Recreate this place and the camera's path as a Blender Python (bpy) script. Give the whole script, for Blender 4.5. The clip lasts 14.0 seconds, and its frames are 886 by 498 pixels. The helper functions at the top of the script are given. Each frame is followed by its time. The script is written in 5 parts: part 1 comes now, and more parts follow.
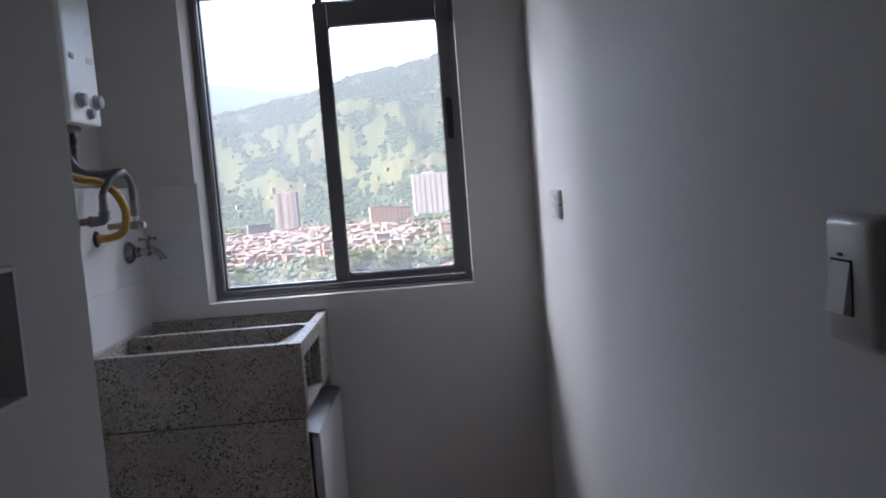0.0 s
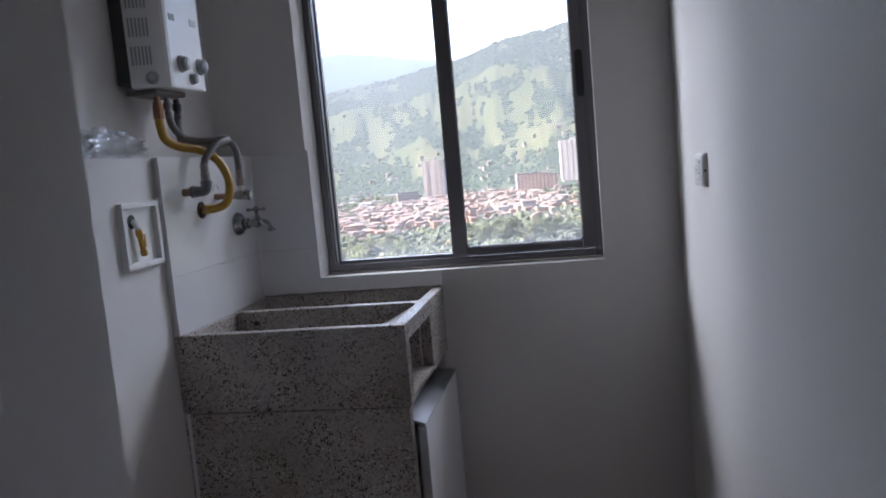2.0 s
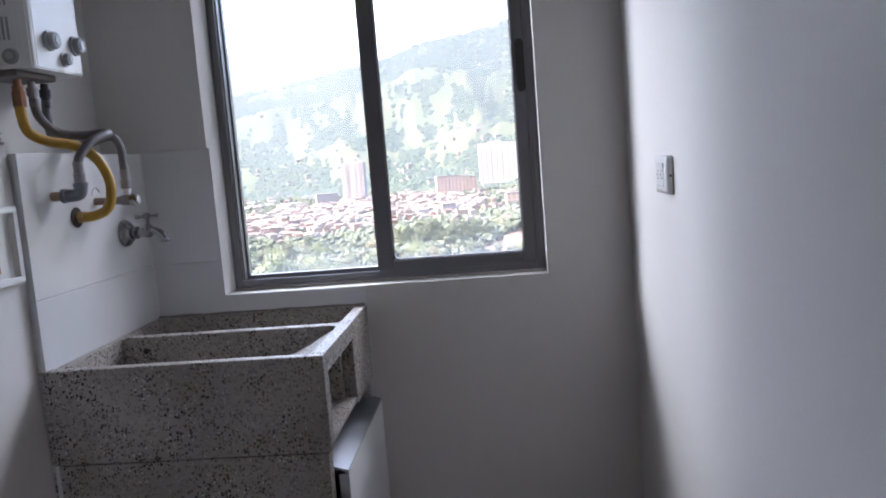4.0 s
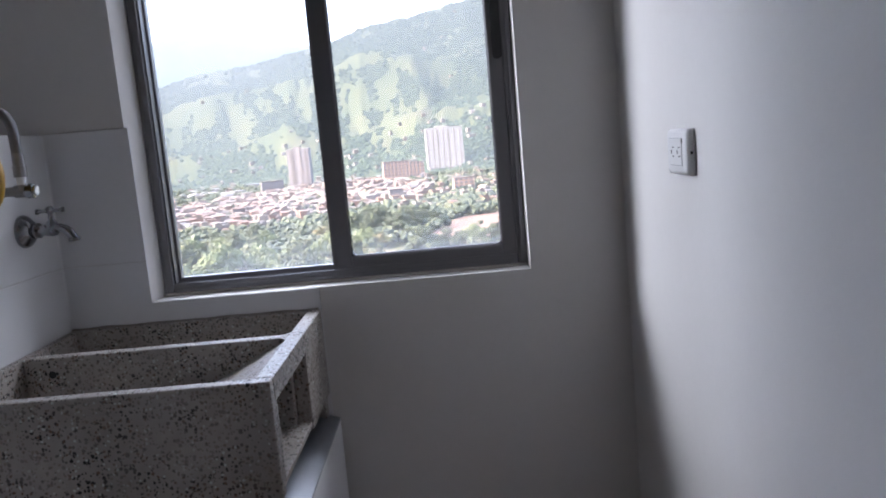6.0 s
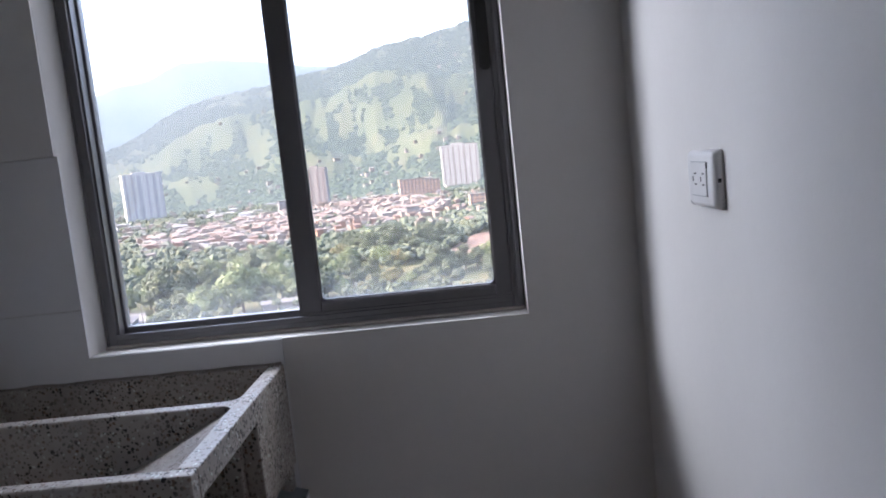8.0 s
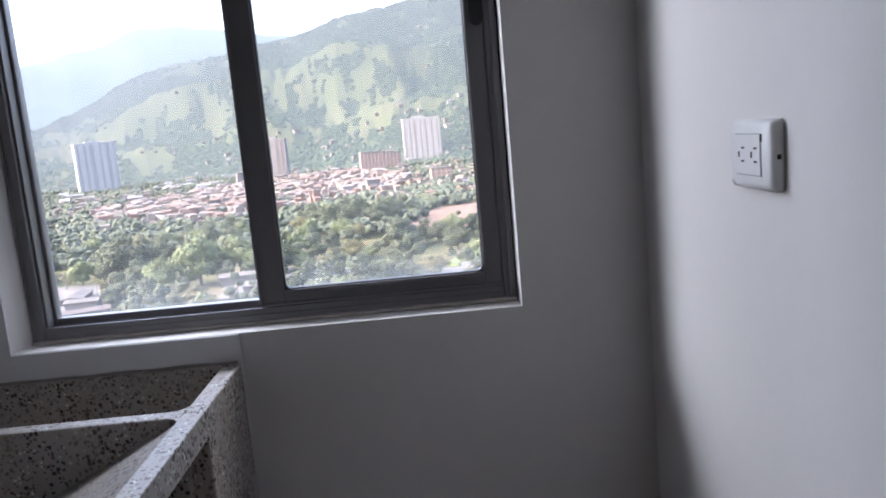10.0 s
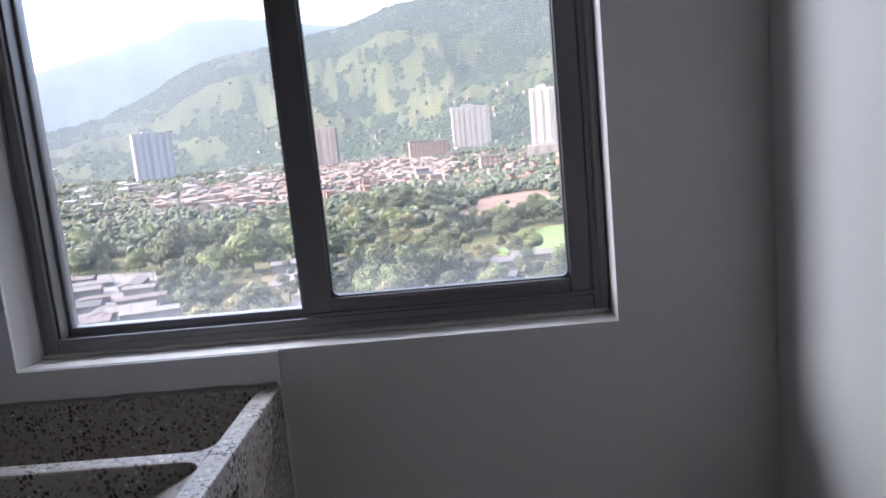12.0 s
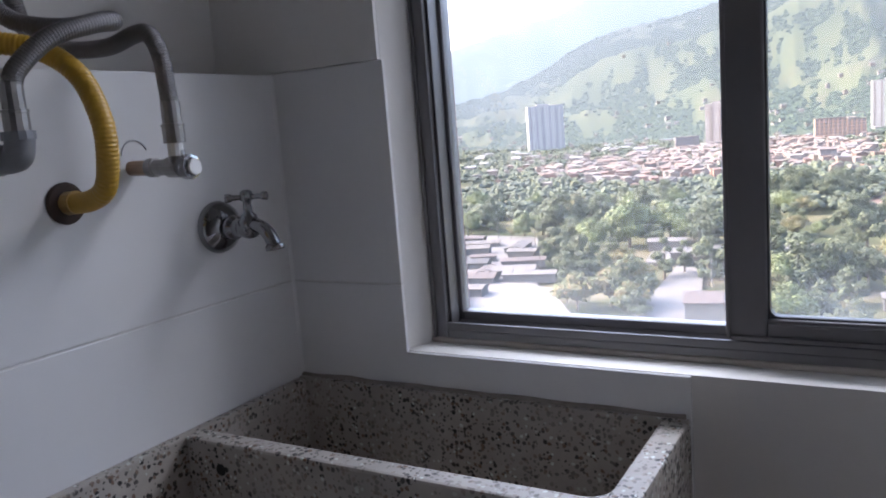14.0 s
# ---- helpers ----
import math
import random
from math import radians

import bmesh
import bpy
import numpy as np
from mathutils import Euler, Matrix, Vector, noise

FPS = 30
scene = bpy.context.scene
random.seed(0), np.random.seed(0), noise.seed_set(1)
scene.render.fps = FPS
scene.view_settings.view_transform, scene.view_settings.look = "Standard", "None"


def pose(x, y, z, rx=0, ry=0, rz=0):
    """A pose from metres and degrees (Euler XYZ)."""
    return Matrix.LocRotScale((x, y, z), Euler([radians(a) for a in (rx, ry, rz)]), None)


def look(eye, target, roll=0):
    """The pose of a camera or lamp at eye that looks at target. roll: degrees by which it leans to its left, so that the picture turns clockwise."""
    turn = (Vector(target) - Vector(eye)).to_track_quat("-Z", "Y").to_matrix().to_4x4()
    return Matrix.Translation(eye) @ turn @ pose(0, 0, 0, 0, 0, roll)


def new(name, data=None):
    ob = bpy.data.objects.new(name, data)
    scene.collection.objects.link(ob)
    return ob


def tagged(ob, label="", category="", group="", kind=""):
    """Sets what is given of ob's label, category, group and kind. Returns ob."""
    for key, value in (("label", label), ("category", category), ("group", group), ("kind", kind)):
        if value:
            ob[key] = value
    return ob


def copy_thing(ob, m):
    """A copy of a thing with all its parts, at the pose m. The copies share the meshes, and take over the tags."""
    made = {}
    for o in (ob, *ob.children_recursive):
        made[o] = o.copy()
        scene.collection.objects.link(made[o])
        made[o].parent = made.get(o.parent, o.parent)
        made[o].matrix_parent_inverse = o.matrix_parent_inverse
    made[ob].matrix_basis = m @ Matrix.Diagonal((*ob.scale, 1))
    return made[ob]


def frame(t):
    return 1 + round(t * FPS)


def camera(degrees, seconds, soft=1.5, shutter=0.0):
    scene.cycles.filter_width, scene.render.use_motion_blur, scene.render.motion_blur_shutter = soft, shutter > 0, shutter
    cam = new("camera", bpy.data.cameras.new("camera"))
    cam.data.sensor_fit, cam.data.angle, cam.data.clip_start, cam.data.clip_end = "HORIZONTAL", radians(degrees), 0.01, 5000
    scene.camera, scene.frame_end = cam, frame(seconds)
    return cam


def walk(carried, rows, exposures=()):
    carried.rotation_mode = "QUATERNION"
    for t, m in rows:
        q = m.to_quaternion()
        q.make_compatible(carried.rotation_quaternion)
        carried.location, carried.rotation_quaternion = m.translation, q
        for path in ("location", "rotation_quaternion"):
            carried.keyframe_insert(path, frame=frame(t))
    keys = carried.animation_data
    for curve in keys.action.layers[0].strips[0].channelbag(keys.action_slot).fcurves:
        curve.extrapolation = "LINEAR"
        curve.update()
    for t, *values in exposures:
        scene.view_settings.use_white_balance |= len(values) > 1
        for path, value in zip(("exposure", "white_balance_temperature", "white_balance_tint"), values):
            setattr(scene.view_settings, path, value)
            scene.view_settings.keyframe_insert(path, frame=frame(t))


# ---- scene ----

# ---------------------------------------------------------------- camera and walk
cam = camera(59.8, 14.0, soft=1.9)
PATH = [
    (0, (0.919, -2.483, 1.249), (0.949, -0.49, 1.087), -4.5),
    (0.5, (0.864, -2.438, 1.245), (0.885, -0.445, 1.073), -3.6),
    (1, (0.89, -2.363, 1.244), (0.781, -0.376, 1.048), -3.8),
    (1.5, (0.946, -2.274, 1.24), (0.701, -0.297, 1.059), -4.3),
    (2, (0.982, -2.25, 1.239), (0.631, -0.293, 1.024), -5.1),
    (2.5, (0.973, -2.187, 1.239), (0.7, -0.217, 1.022), -4.4),
    (3, (0.923, -2.109, 1.242), (0.746, -0.126, 1.052), -4.0),
    (3.2, (0.901, -2.086, 1.245), (0.794, -0.098, 1.059), -3.7),
    (5.3, (0.979, -1.834, 1.226), (0.752, 0.13, 0.918), -6.3),
    (5.5, (0.925, -1.811, 1.229), (0.767, 0.16, 0.927), -5.8),
    (6, (0.867, -1.708, 1.229), (0.852, 0.273, 0.954), -5.1),
    (6.5, (0.86, -1.673, 1.227), (0.831, 0.298, 0.887), -3.8),
    (7, (0.938, -1.561, 1.238), (0.79, 0.414, 0.956), -4.3),
    (7.5, (0.968, -1.517, 1.233), (0.79, 0.464, 1.023), -5.3),
    (8, (0.937, -1.454, 1.238), (0.882, 0.533, 1.01), -6.0),
    (8.5, (0.864, -1.378, 1.232), (0.909, 0.608, 1.002), -4.7),
    (8.7, (0.825, -1.378, 1.236), (0.936, 0.599, 0.959), -4.5),
    (11, (0.945, -1.125, 1.23), (0.938, 0.852, 0.925), -5.7),
    (11.5, (0.878, -1.077, 1.223), (0.906, 0.902, 0.935), -5.1),
    (12, (0.861, -1.04, 1.222), (0.773, 0.932, 0.901), -5.5),
    (12.5, (0.884, -0.973, 1.222), (0.444, 0.955, 0.926), -6.2),
    (13, (0.906, -0.951, 1.214), (0.197, 0.887, 0.868), -8.0),
    (13.5, (0.856, -0.906, 1.213), (0.004, 0.862, 0.829), -6.8),
    (14, (0.759, -0.851, 1.223), (-0.242, 0.854, 0.921), -4.5),
]
EXPO = [(t, e, 6250, 22) for t, e in ((0.0, 3.65), (0.5, 3.65), (1.0, 3.85), (1.5, 3.75), (2.0, 3.58), (2.5, 3.95), (3.0, 3.97), (5.5, 4.33), (6.0, 3.78), (6.5, 4.03), (7.0, 4.12), (7.5, 3.72), (8.0, 3.57), (8.5, 3.40), (11.0, 3.64), (11.5, 3.58), (12.5, 3.4), (13.0, 3.5), (13.5, 3.42), (14.0, 3.62))]
walk(cam, [(t, look(eye, target, roll)) for t, eye, target, roll in PATH], EXPO)

# ---------------------------------------------------------------- world and sun
SUN_TO = Vector((-0.76, -0.17, 0.60)).normalized()
world = bpy.data.worlds.new("sky")
scene.world = world
world.use_nodes = True
wn = world.node_tree
sky = wn.nodes.new("ShaderNodeTexSky")
sky.sky_type = "NISHITA"
sky.sun_disc = False
sky.sun_elevation = math.asin(SUN_TO.z)
sky.sun_rotation = math.atan2(SUN_TO.x, SUN_TO.y)
sky.air_density, sky.dust_density, sky.ozone_density = 1.0, 6.0, 1.0
wn.links.new(sky.outputs[0], wn.nodes["Background"].inputs[0])
wn.nodes["Background"].inputs[1].default_value = 0.15
sun = new("sun", bpy.data.lights.new("sun", "SUN"))
sun.data.energy, sun.data.angle, sun.data.color = 0.21, radians(4), (1.0, 0.95, 0.88)
sun.matrix_world = look(SUN_TO * 50, (0, 0, 0))

# unseen area lamps added outside, overhead and sunward, to boost the sky's light indoors
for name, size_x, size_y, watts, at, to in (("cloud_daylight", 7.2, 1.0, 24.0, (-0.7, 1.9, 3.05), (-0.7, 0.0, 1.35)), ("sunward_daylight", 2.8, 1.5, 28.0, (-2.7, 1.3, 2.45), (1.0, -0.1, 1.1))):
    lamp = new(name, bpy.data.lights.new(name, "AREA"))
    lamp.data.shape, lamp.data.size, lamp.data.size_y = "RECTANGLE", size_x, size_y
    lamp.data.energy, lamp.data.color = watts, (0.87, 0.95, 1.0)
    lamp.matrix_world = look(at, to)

# ---------------------------------------------------------------- materials


def mat(name, color, rough=0.6, metal=0.0, vary=0.06, scale=8.0, fine=120.0, bump=0.0, bump_scale=200.0, spec=0.5):
    """Principled surface with two scales of colour variation and a fine relief."""
    m = bpy.data.materials.new(name)
    m.use_nodes = True
    nt = m.node_tree
    p = nt.nodes["Principled BSDF"]
    p.inputs["Roughness"].default_value = rough
    p.inputs["Metallic"].default_value = metal
    p.inputs["Specular IOR Level"].default_value = spec
    tc = nt.nodes.new("ShaderNodeTexCoord")
    a = nt.nodes.new("ShaderNodeTexNoise")
    a.inputs["Scale"].default_value, a.inputs["Detail"].default_value = scale, 4
    b = nt.nodes.new("ShaderNodeTexNoise")
    b.inputs["Scale"].default_value, b.inputs["Detail"].default_value = fine, 2
    nt.links.new(tc.outputs["Object"], a.inputs["Vector"])
    nt.links.new(tc.outputs["Object"], b.inputs["Vector"])
    mix = nt.nodes.new("ShaderNodeMath")
    mix.operation = "MULTIPLY_ADD"
    mix.inputs[1].default_value = 0.35
    nt.links.new(b.outputs["Fac"], mix.inputs[0])
    nt.links.new(a.outputs["Fac"], mix.inputs[2])
    ramp = nt.nodes.new("ShaderNodeMapRange")
    ramp.inputs["From Min"].default_value, ramp.inputs["From Max"].default_value = 0.35, 1.0
    ramp.inputs["To Min"].default_value, ramp.inputs["To Max"].default_value = 1.0 - vary, 1.0 + vary
    nt.links.new(mix.outputs[0], ramp.inputs["Value"])
    mul = nt.nodes.new("ShaderNodeVectorMath")
    mul.operation = "SCALE"
    mul.inputs[0].default_value = color
    nt.links.new(ramp.outputs[0], mul.inputs["Scale"])
    nt.links.new(mul.outputs[0], p.inputs["Base Color"])
    rr = nt.nodes.new("ShaderNodeMapRange")
    rr.inputs["To Min"].default_value, rr.inputs["To Max"].default_value = max(0.02, rough - 0.08), min(1.0, rough + 0.08)
    nt.links.new(a.outputs["Fac"], rr.inputs["Value"])
    nt.links.new(rr.outputs[0], p.inputs["Roughness"])
    if bump:
        n = nt.nodes.new("ShaderNodeTexNoise")
        n.inputs["Scale"].default_value, n.inputs["Detail"].default_value = bump_scale, 3
        nt.links.new(tc.outputs["Object"], n.inputs["Vector"])
        bm_ = nt.nodes.new("ShaderNodeBump")
        bm_.inputs["Strength"].default_value, bm_.inputs["Distance"].default_value = bump, 0.002
        nt.links.new(n.outputs["Fac"], bm_.inputs["Height"])
        nt.links.new(bm_.outputs[0], p.inputs["Normal"])
    return m


def terrazzo(name):
    """Grey cement with black, brown and white stone chips, ground flat."""
    m = mat(name, (0.335, 0.305, 0.275), 0.55, vary=0.30, scale=5, fine=45, bump=0.12, bump_scale=260)
    nt = m.node_tree
    p = nt.nodes["Principled BSDF"]
    src = p.inputs["Base Color"].links[0].from_socket
    tc = nt.nodes.new("ShaderNodeTexCoord")
    warp = nt.nodes.new("ShaderNodeTexNoise")
    warp.inputs["Scale"].default_value = 160
    nt.links.new(tc.outputs["Object"], warp.inputs["Vector"])
    off = nt.nodes.new("ShaderNodeVectorMath")
    off.operation = "MULTIPLY_ADD"
    off.inputs[1].default_value = (0.005, 0.005, 0.005)
    nt.links.new(warp.outputs["Color"], off.inputs[0])
    nt.links.new(tc.outputs["Object"], off.inputs[2])
    dn = nt.nodes.new("ShaderNodeTexNoise")
    dn.inputs["Scale"].default_value, dn.inputs["Detail"].default_value = 16, 3
    nt.links.new(tc.outputs["Object"], dn.inputs["Vector"])
    drift = nt.nodes.new("ShaderNodeMapRange")
    drift.inputs["From Min"].default_value, drift.inputs["From Max"].default_value = 0.40, 0.56
    drift.inputs["To Min"].default_value = 0.4
    nt.links.new(dn.outputs["Fac"], drift.inputs["Value"])
    last = src
    for k, (scale, reach, share, col) in enumerate(((142, 0.47, 0.66, (0.014, 0.013, 0.013)), (215, 0.42, 0.72, (0.045, 0.04, 0.038)),
                                                    (150, 0.42, 0.78, (0.15, 0.09, 0.06)), (150, 0.36, 0.84, (0.60, 0.64, 0.60)))):
        v = nt.nodes.new("ShaderNodeTexVoronoi")
        v.inputs["Scale"].default_value = scale
        shift = nt.nodes.new("ShaderNodeVectorMath")
        shift.operation = "ADD"
        shift.inputs[1].default_value = (k * 1.37, k * 0.71, k * 2.11)
        nt.links.new(off.outputs[0], shift.inputs[0])
        nt.links.new(shift.outputs[0], v.inputs["Vector"])
        near = nt.nodes.new("ShaderNodeMapRange")
        near.inputs["From Min"].default_value, near.inputs["From Max"].default_value = reach, reach - 0.05
        nt.links.new(v.outputs["Distance"], near.inputs["Value"])
        pick = nt.nodes.new("ShaderNodeSeparateColor")
        nt.links.new(v.outputs["Color"], pick.inputs[0])
        gt = nt.nodes.new("ShaderNodeMath")
        gt.operation = "GREATER_THAN"
        gt.inputs[1].default_value = share
        nt.links.new(pick.outputs[0], gt.inputs[0])
        fac = nt.nodes.new("ShaderNodeMath")
        fac.operation = "MULTIPLY"
        nt.links.new(near.outputs[0], fac.inputs[0])
        thin = nt.nodes.new("ShaderNodeMath")                   # chips lie in denser and thinner drifts
        thin.operation = "MULTIPLY"
        nt.links.new(gt.outputs[0], thin.inputs[0])
        nt.links.new(drift.outputs[0], thin.inputs[1])
        nt.links.new(thin.outputs[0], fac.inputs[1])
        mx = nt.nodes.new("ShaderNodeMix")
        mx.data_type = "RGBA"
        mx.inputs["B"].default_value = (*col, 1)
        nt.links.new(fac.outputs[0], mx.inputs["Factor"])
        nt.links.new(last, mx.inputs["A"])
        last = mx.outputs["Result"]
    st = nt.nodes.new("ShaderNodeTexNoise")
    st.inputs["Scale"].default_value, st.inputs["Detail"].default_value, st.inputs["Roughness"].default_value = 4.5, 6, 0.65
    nt.links.new(tc.outputs["Object"], st.inputs["Vector"])
    sm = nt.nodes.new("ShaderNodeMapRange")
    sm.inputs["From Min"].default_value, sm.inputs["From Max"].default_value = 0.52, 0.74
    sm.inputs["To Max"].default_value = 0.5
    nt.links.new(st.outputs["Fac"], sm.inputs["Value"])
    mx = nt.nodes.new("ShaderNodeMix")
    mx.data_type = "RGBA"
    mx.inputs["B"].default_value = (0.20, 0.145, 0.105, 1)
    nt.links.new(sm.outputs[0], mx.inputs["Factor"])
    nt.links.new(last, mx.inputs["A"])
    nt.links.new(mx.outputs["Result"], p.inputs["Base Color"])
    return m


def braided(name):
    """Woven steel hose sleeve: fine diagonal relief on dull metal."""
    m = mat(name, (0.17, 0.16, 0.16), 0.33, metal=0.9, vary=0.2, scale=40, fine=300)
    nt = m.node_tree
    tc = nt.nodes.new("ShaderNodeTexCoord")
    out = None
    for turn in (35, -35):
        mp = nt.nodes.new("ShaderNodeMapping")
        mp.inputs["Rotation"].default_value = (radians(turn), radians(turn), 0)
        nt.links.new(tc.outputs["Object"], mp.inputs["Vector"])
        w = nt.nodes.new("ShaderNodeTexWave")
        w.inputs["Scale"].default_value = 300
        nt.links.new(mp.outputs[0], w.inputs["Vector"])
        if out is None:
            out = w.outputs["Fac"]
        else:
            mx = nt.nodes.new("ShaderNodeMath")
            mx.operation = "MAXIMUM"
            nt.links.new(out, mx.inputs[0])
            nt.links.new(w.outputs["Fac"], mx.inputs[1])
            out = mx.outputs[0]
    b = nt.nodes.new("ShaderNodeBump")
    b.inputs["Strength"].default_value, b.inputs["Distance"].default_value = 0.55, 0.0006
    nt.links.new(out, b.inputs["Height"])
    nt.links.new(b.outputs[0], nt.nodes["Principled BSDF"].inputs["Normal"])
    return m


def island(name, colors, rough=0.8, noise_scale=0.3):
    """A surface whose colour is picked piece by piece from a few real colours."""
    m = bpy.data.materials.new(name)
    m.use_nodes = True
    nt = m.node_tree
    p = nt.nodes["Principled BSDF"]
    p.inputs["Roughness"].default_value = rough
    g = nt.nodes.new("ShaderNodeNewGeometry")
    r = nt.nodes.new("ShaderNodeValToRGB")
    r.color_ramp.interpolation = "CONSTANT"
    while len(r.color_ramp.elements) < len(colors):
        r.color_ramp.elements.new(0.5)
    for k, c in enumerate(colors):
        r.color_ramp.elements[k].position = k / len(colors)
        r.color_ramp.elements[k].color = (*c, 1)
    nt.links.new(g.outputs["Random Per Island"], r.inputs[0])
    tc = nt.nodes.new("ShaderNodeTexCoord")
    n = nt.nodes.new("ShaderNodeTexNoise")
    n.inputs["Scale"].default_value, n.inputs["Detail"].default_value = noise_scale, 5
    nt.links.new(tc.outputs["Object"], n.inputs["Vector"])
    mr = nt.nodes.new("ShaderNodeMapRange")
    mr.inputs["From Min"].default_value, mr.inputs["From Max"].default_value = 0.25, 0.75
    mr.inputs["To Min"].default_value, mr.inputs["To Max"].default_value = 0.75, 1.2
    nt.links.new(n.outputs["Fac"], mr.inputs["Value"])
    s = nt.nodes.new("ShaderNodeVectorMath")
    s.operation = "SCALE"
    nt.links.new(r.outputs[0], s.inputs[0])
    nt.links.new(mr.outputs[0], s.inputs["Scale"])
    nt.links.new(s.outputs[0], p.inputs["Base Color"])
    return m


def land(name, colors, scale, stretch=(1, 1, 1)):
    """Ground cover: patches of a few real colours, coarse and fine."""
    m = bpy.data.materials.new(name)
    m.use_nodes = True
    nt = m.node_tree
    p = nt.nodes["Principled BSDF"]
    p.inputs["Roughness"].default_value, p.inputs["Specular IOR Level"].default_value = 0.95, 0.1
    tc = nt.nodes.new("ShaderNodeTexCoord")
    mp = nt.nodes.new("ShaderNodeMapping")
    mp.inputs["Scale"].default_value = stretch
    nt.links.new(tc.outputs["Object"], mp.inputs["Vector"])
    n = nt.nodes.new("ShaderNodeTexNoise")
    n.inputs["Scale"].default_value, n.inputs["Detail"].default_value, n.inputs["Roughness"].default_value = scale, 10, 0.70
    nt.links.new(mp.outputs[0], n.inputs["Vector"])
    r = nt.nodes.new("ShaderNodeValToRGB")
    while len(r.color_ramp.elements) < len(colors):
        r.color_ramp.elements.new(0.5)
    for k, (at, c) in enumerate(colors):
        r.color_ramp.elements[k].position = at
        r.color_ramp.elements[k].color = (*c, 1)
    nt.links.new(n.outputs["Fac"], r.inputs[0])
    nt.links.new(r.outputs[0], p.inputs["Base Color"])
    return m


def paint_haze(m, haze_tint, near, far, reach=(1300, 2900)):
    """Paints haze into a land material: with distance colour fades and a glow grows."""
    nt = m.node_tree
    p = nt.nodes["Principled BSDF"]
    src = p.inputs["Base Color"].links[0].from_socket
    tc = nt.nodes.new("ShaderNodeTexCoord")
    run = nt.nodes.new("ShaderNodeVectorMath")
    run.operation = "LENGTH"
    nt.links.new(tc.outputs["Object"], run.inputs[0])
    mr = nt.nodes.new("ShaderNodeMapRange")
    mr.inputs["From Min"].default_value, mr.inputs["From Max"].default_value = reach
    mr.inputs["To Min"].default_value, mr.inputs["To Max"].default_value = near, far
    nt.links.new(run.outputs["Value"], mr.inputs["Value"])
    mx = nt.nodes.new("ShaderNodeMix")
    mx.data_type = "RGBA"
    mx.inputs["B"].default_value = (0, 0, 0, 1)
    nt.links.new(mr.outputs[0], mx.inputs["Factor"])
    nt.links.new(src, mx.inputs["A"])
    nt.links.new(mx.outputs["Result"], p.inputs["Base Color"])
    p.inputs["Emission Color"].default_value = (*[c * HAZE_GLOW for c in haze_tint], 1)
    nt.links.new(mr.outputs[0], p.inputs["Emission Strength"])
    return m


def two_covers(name, grass, woods):
    """Grass and woods mixed by the land's own cover map, with ragged borders."""
    m = land(name, grass, 0.0060)
    nt = m.node_tree
    p = nt.nodes["Principled BSDF"]
    g = p.inputs["Base Color"].links[0].from_socket
    tc = nt.nodes.new("ShaderNodeTexCoord")
    n = nt.nodes.new("ShaderNodeTexNoise")
    n.inputs["Scale"].default_value, n.inputs["Detail"].default_value, n.inputs["Roughness"].default_value = 0.022, 8, 0.75
    nt.links.new(tc.outputs["Object"], n.inputs["Vector"])
    r = nt.nodes.new("ShaderNodeValToRGB")
    for k, (at, c) in enumerate(woods):
        r.color_ramp.elements[k].position = at
        r.color_ramp.elements[k].color = (*c, 1)
    nt.links.new(n.outputs["Fac"], r.inputs[0])
    at = nt.nodes.new("ShaderNodeAttribute")
    at.attribute_name = "cover"
    add = nt.nodes.new("ShaderNodeMath")
    add.operation = "MULTIPLY_ADD"
    add.inputs[1].default_value = 1.3
    nt.links.new(n.outputs["Fac"], add.inputs[0])
    nt.links.new(at.outputs["Fac"], add.inputs[2])
    mr = nt.nodes.new("ShaderNodeMapRange")
    mr.inputs["From Min"].default_value, mr.inputs["From Max"].default_value = 1.00, 1.30
    nt.links.new(add.outputs[0], mr.inputs["Value"])
    mx = nt.nodes.new("ShaderNodeMix")
    mx.data_type = "RGBA"
    nt.links.new(mr.outputs[0], mx.inputs["Factor"])
    nt.links.new(g, mx.inputs["A"])
    nt.links.new(r.outputs[0], mx.inputs["B"])
    nt.links.new(mx.outputs["Result"], p.inputs["Base Color"])
    return m


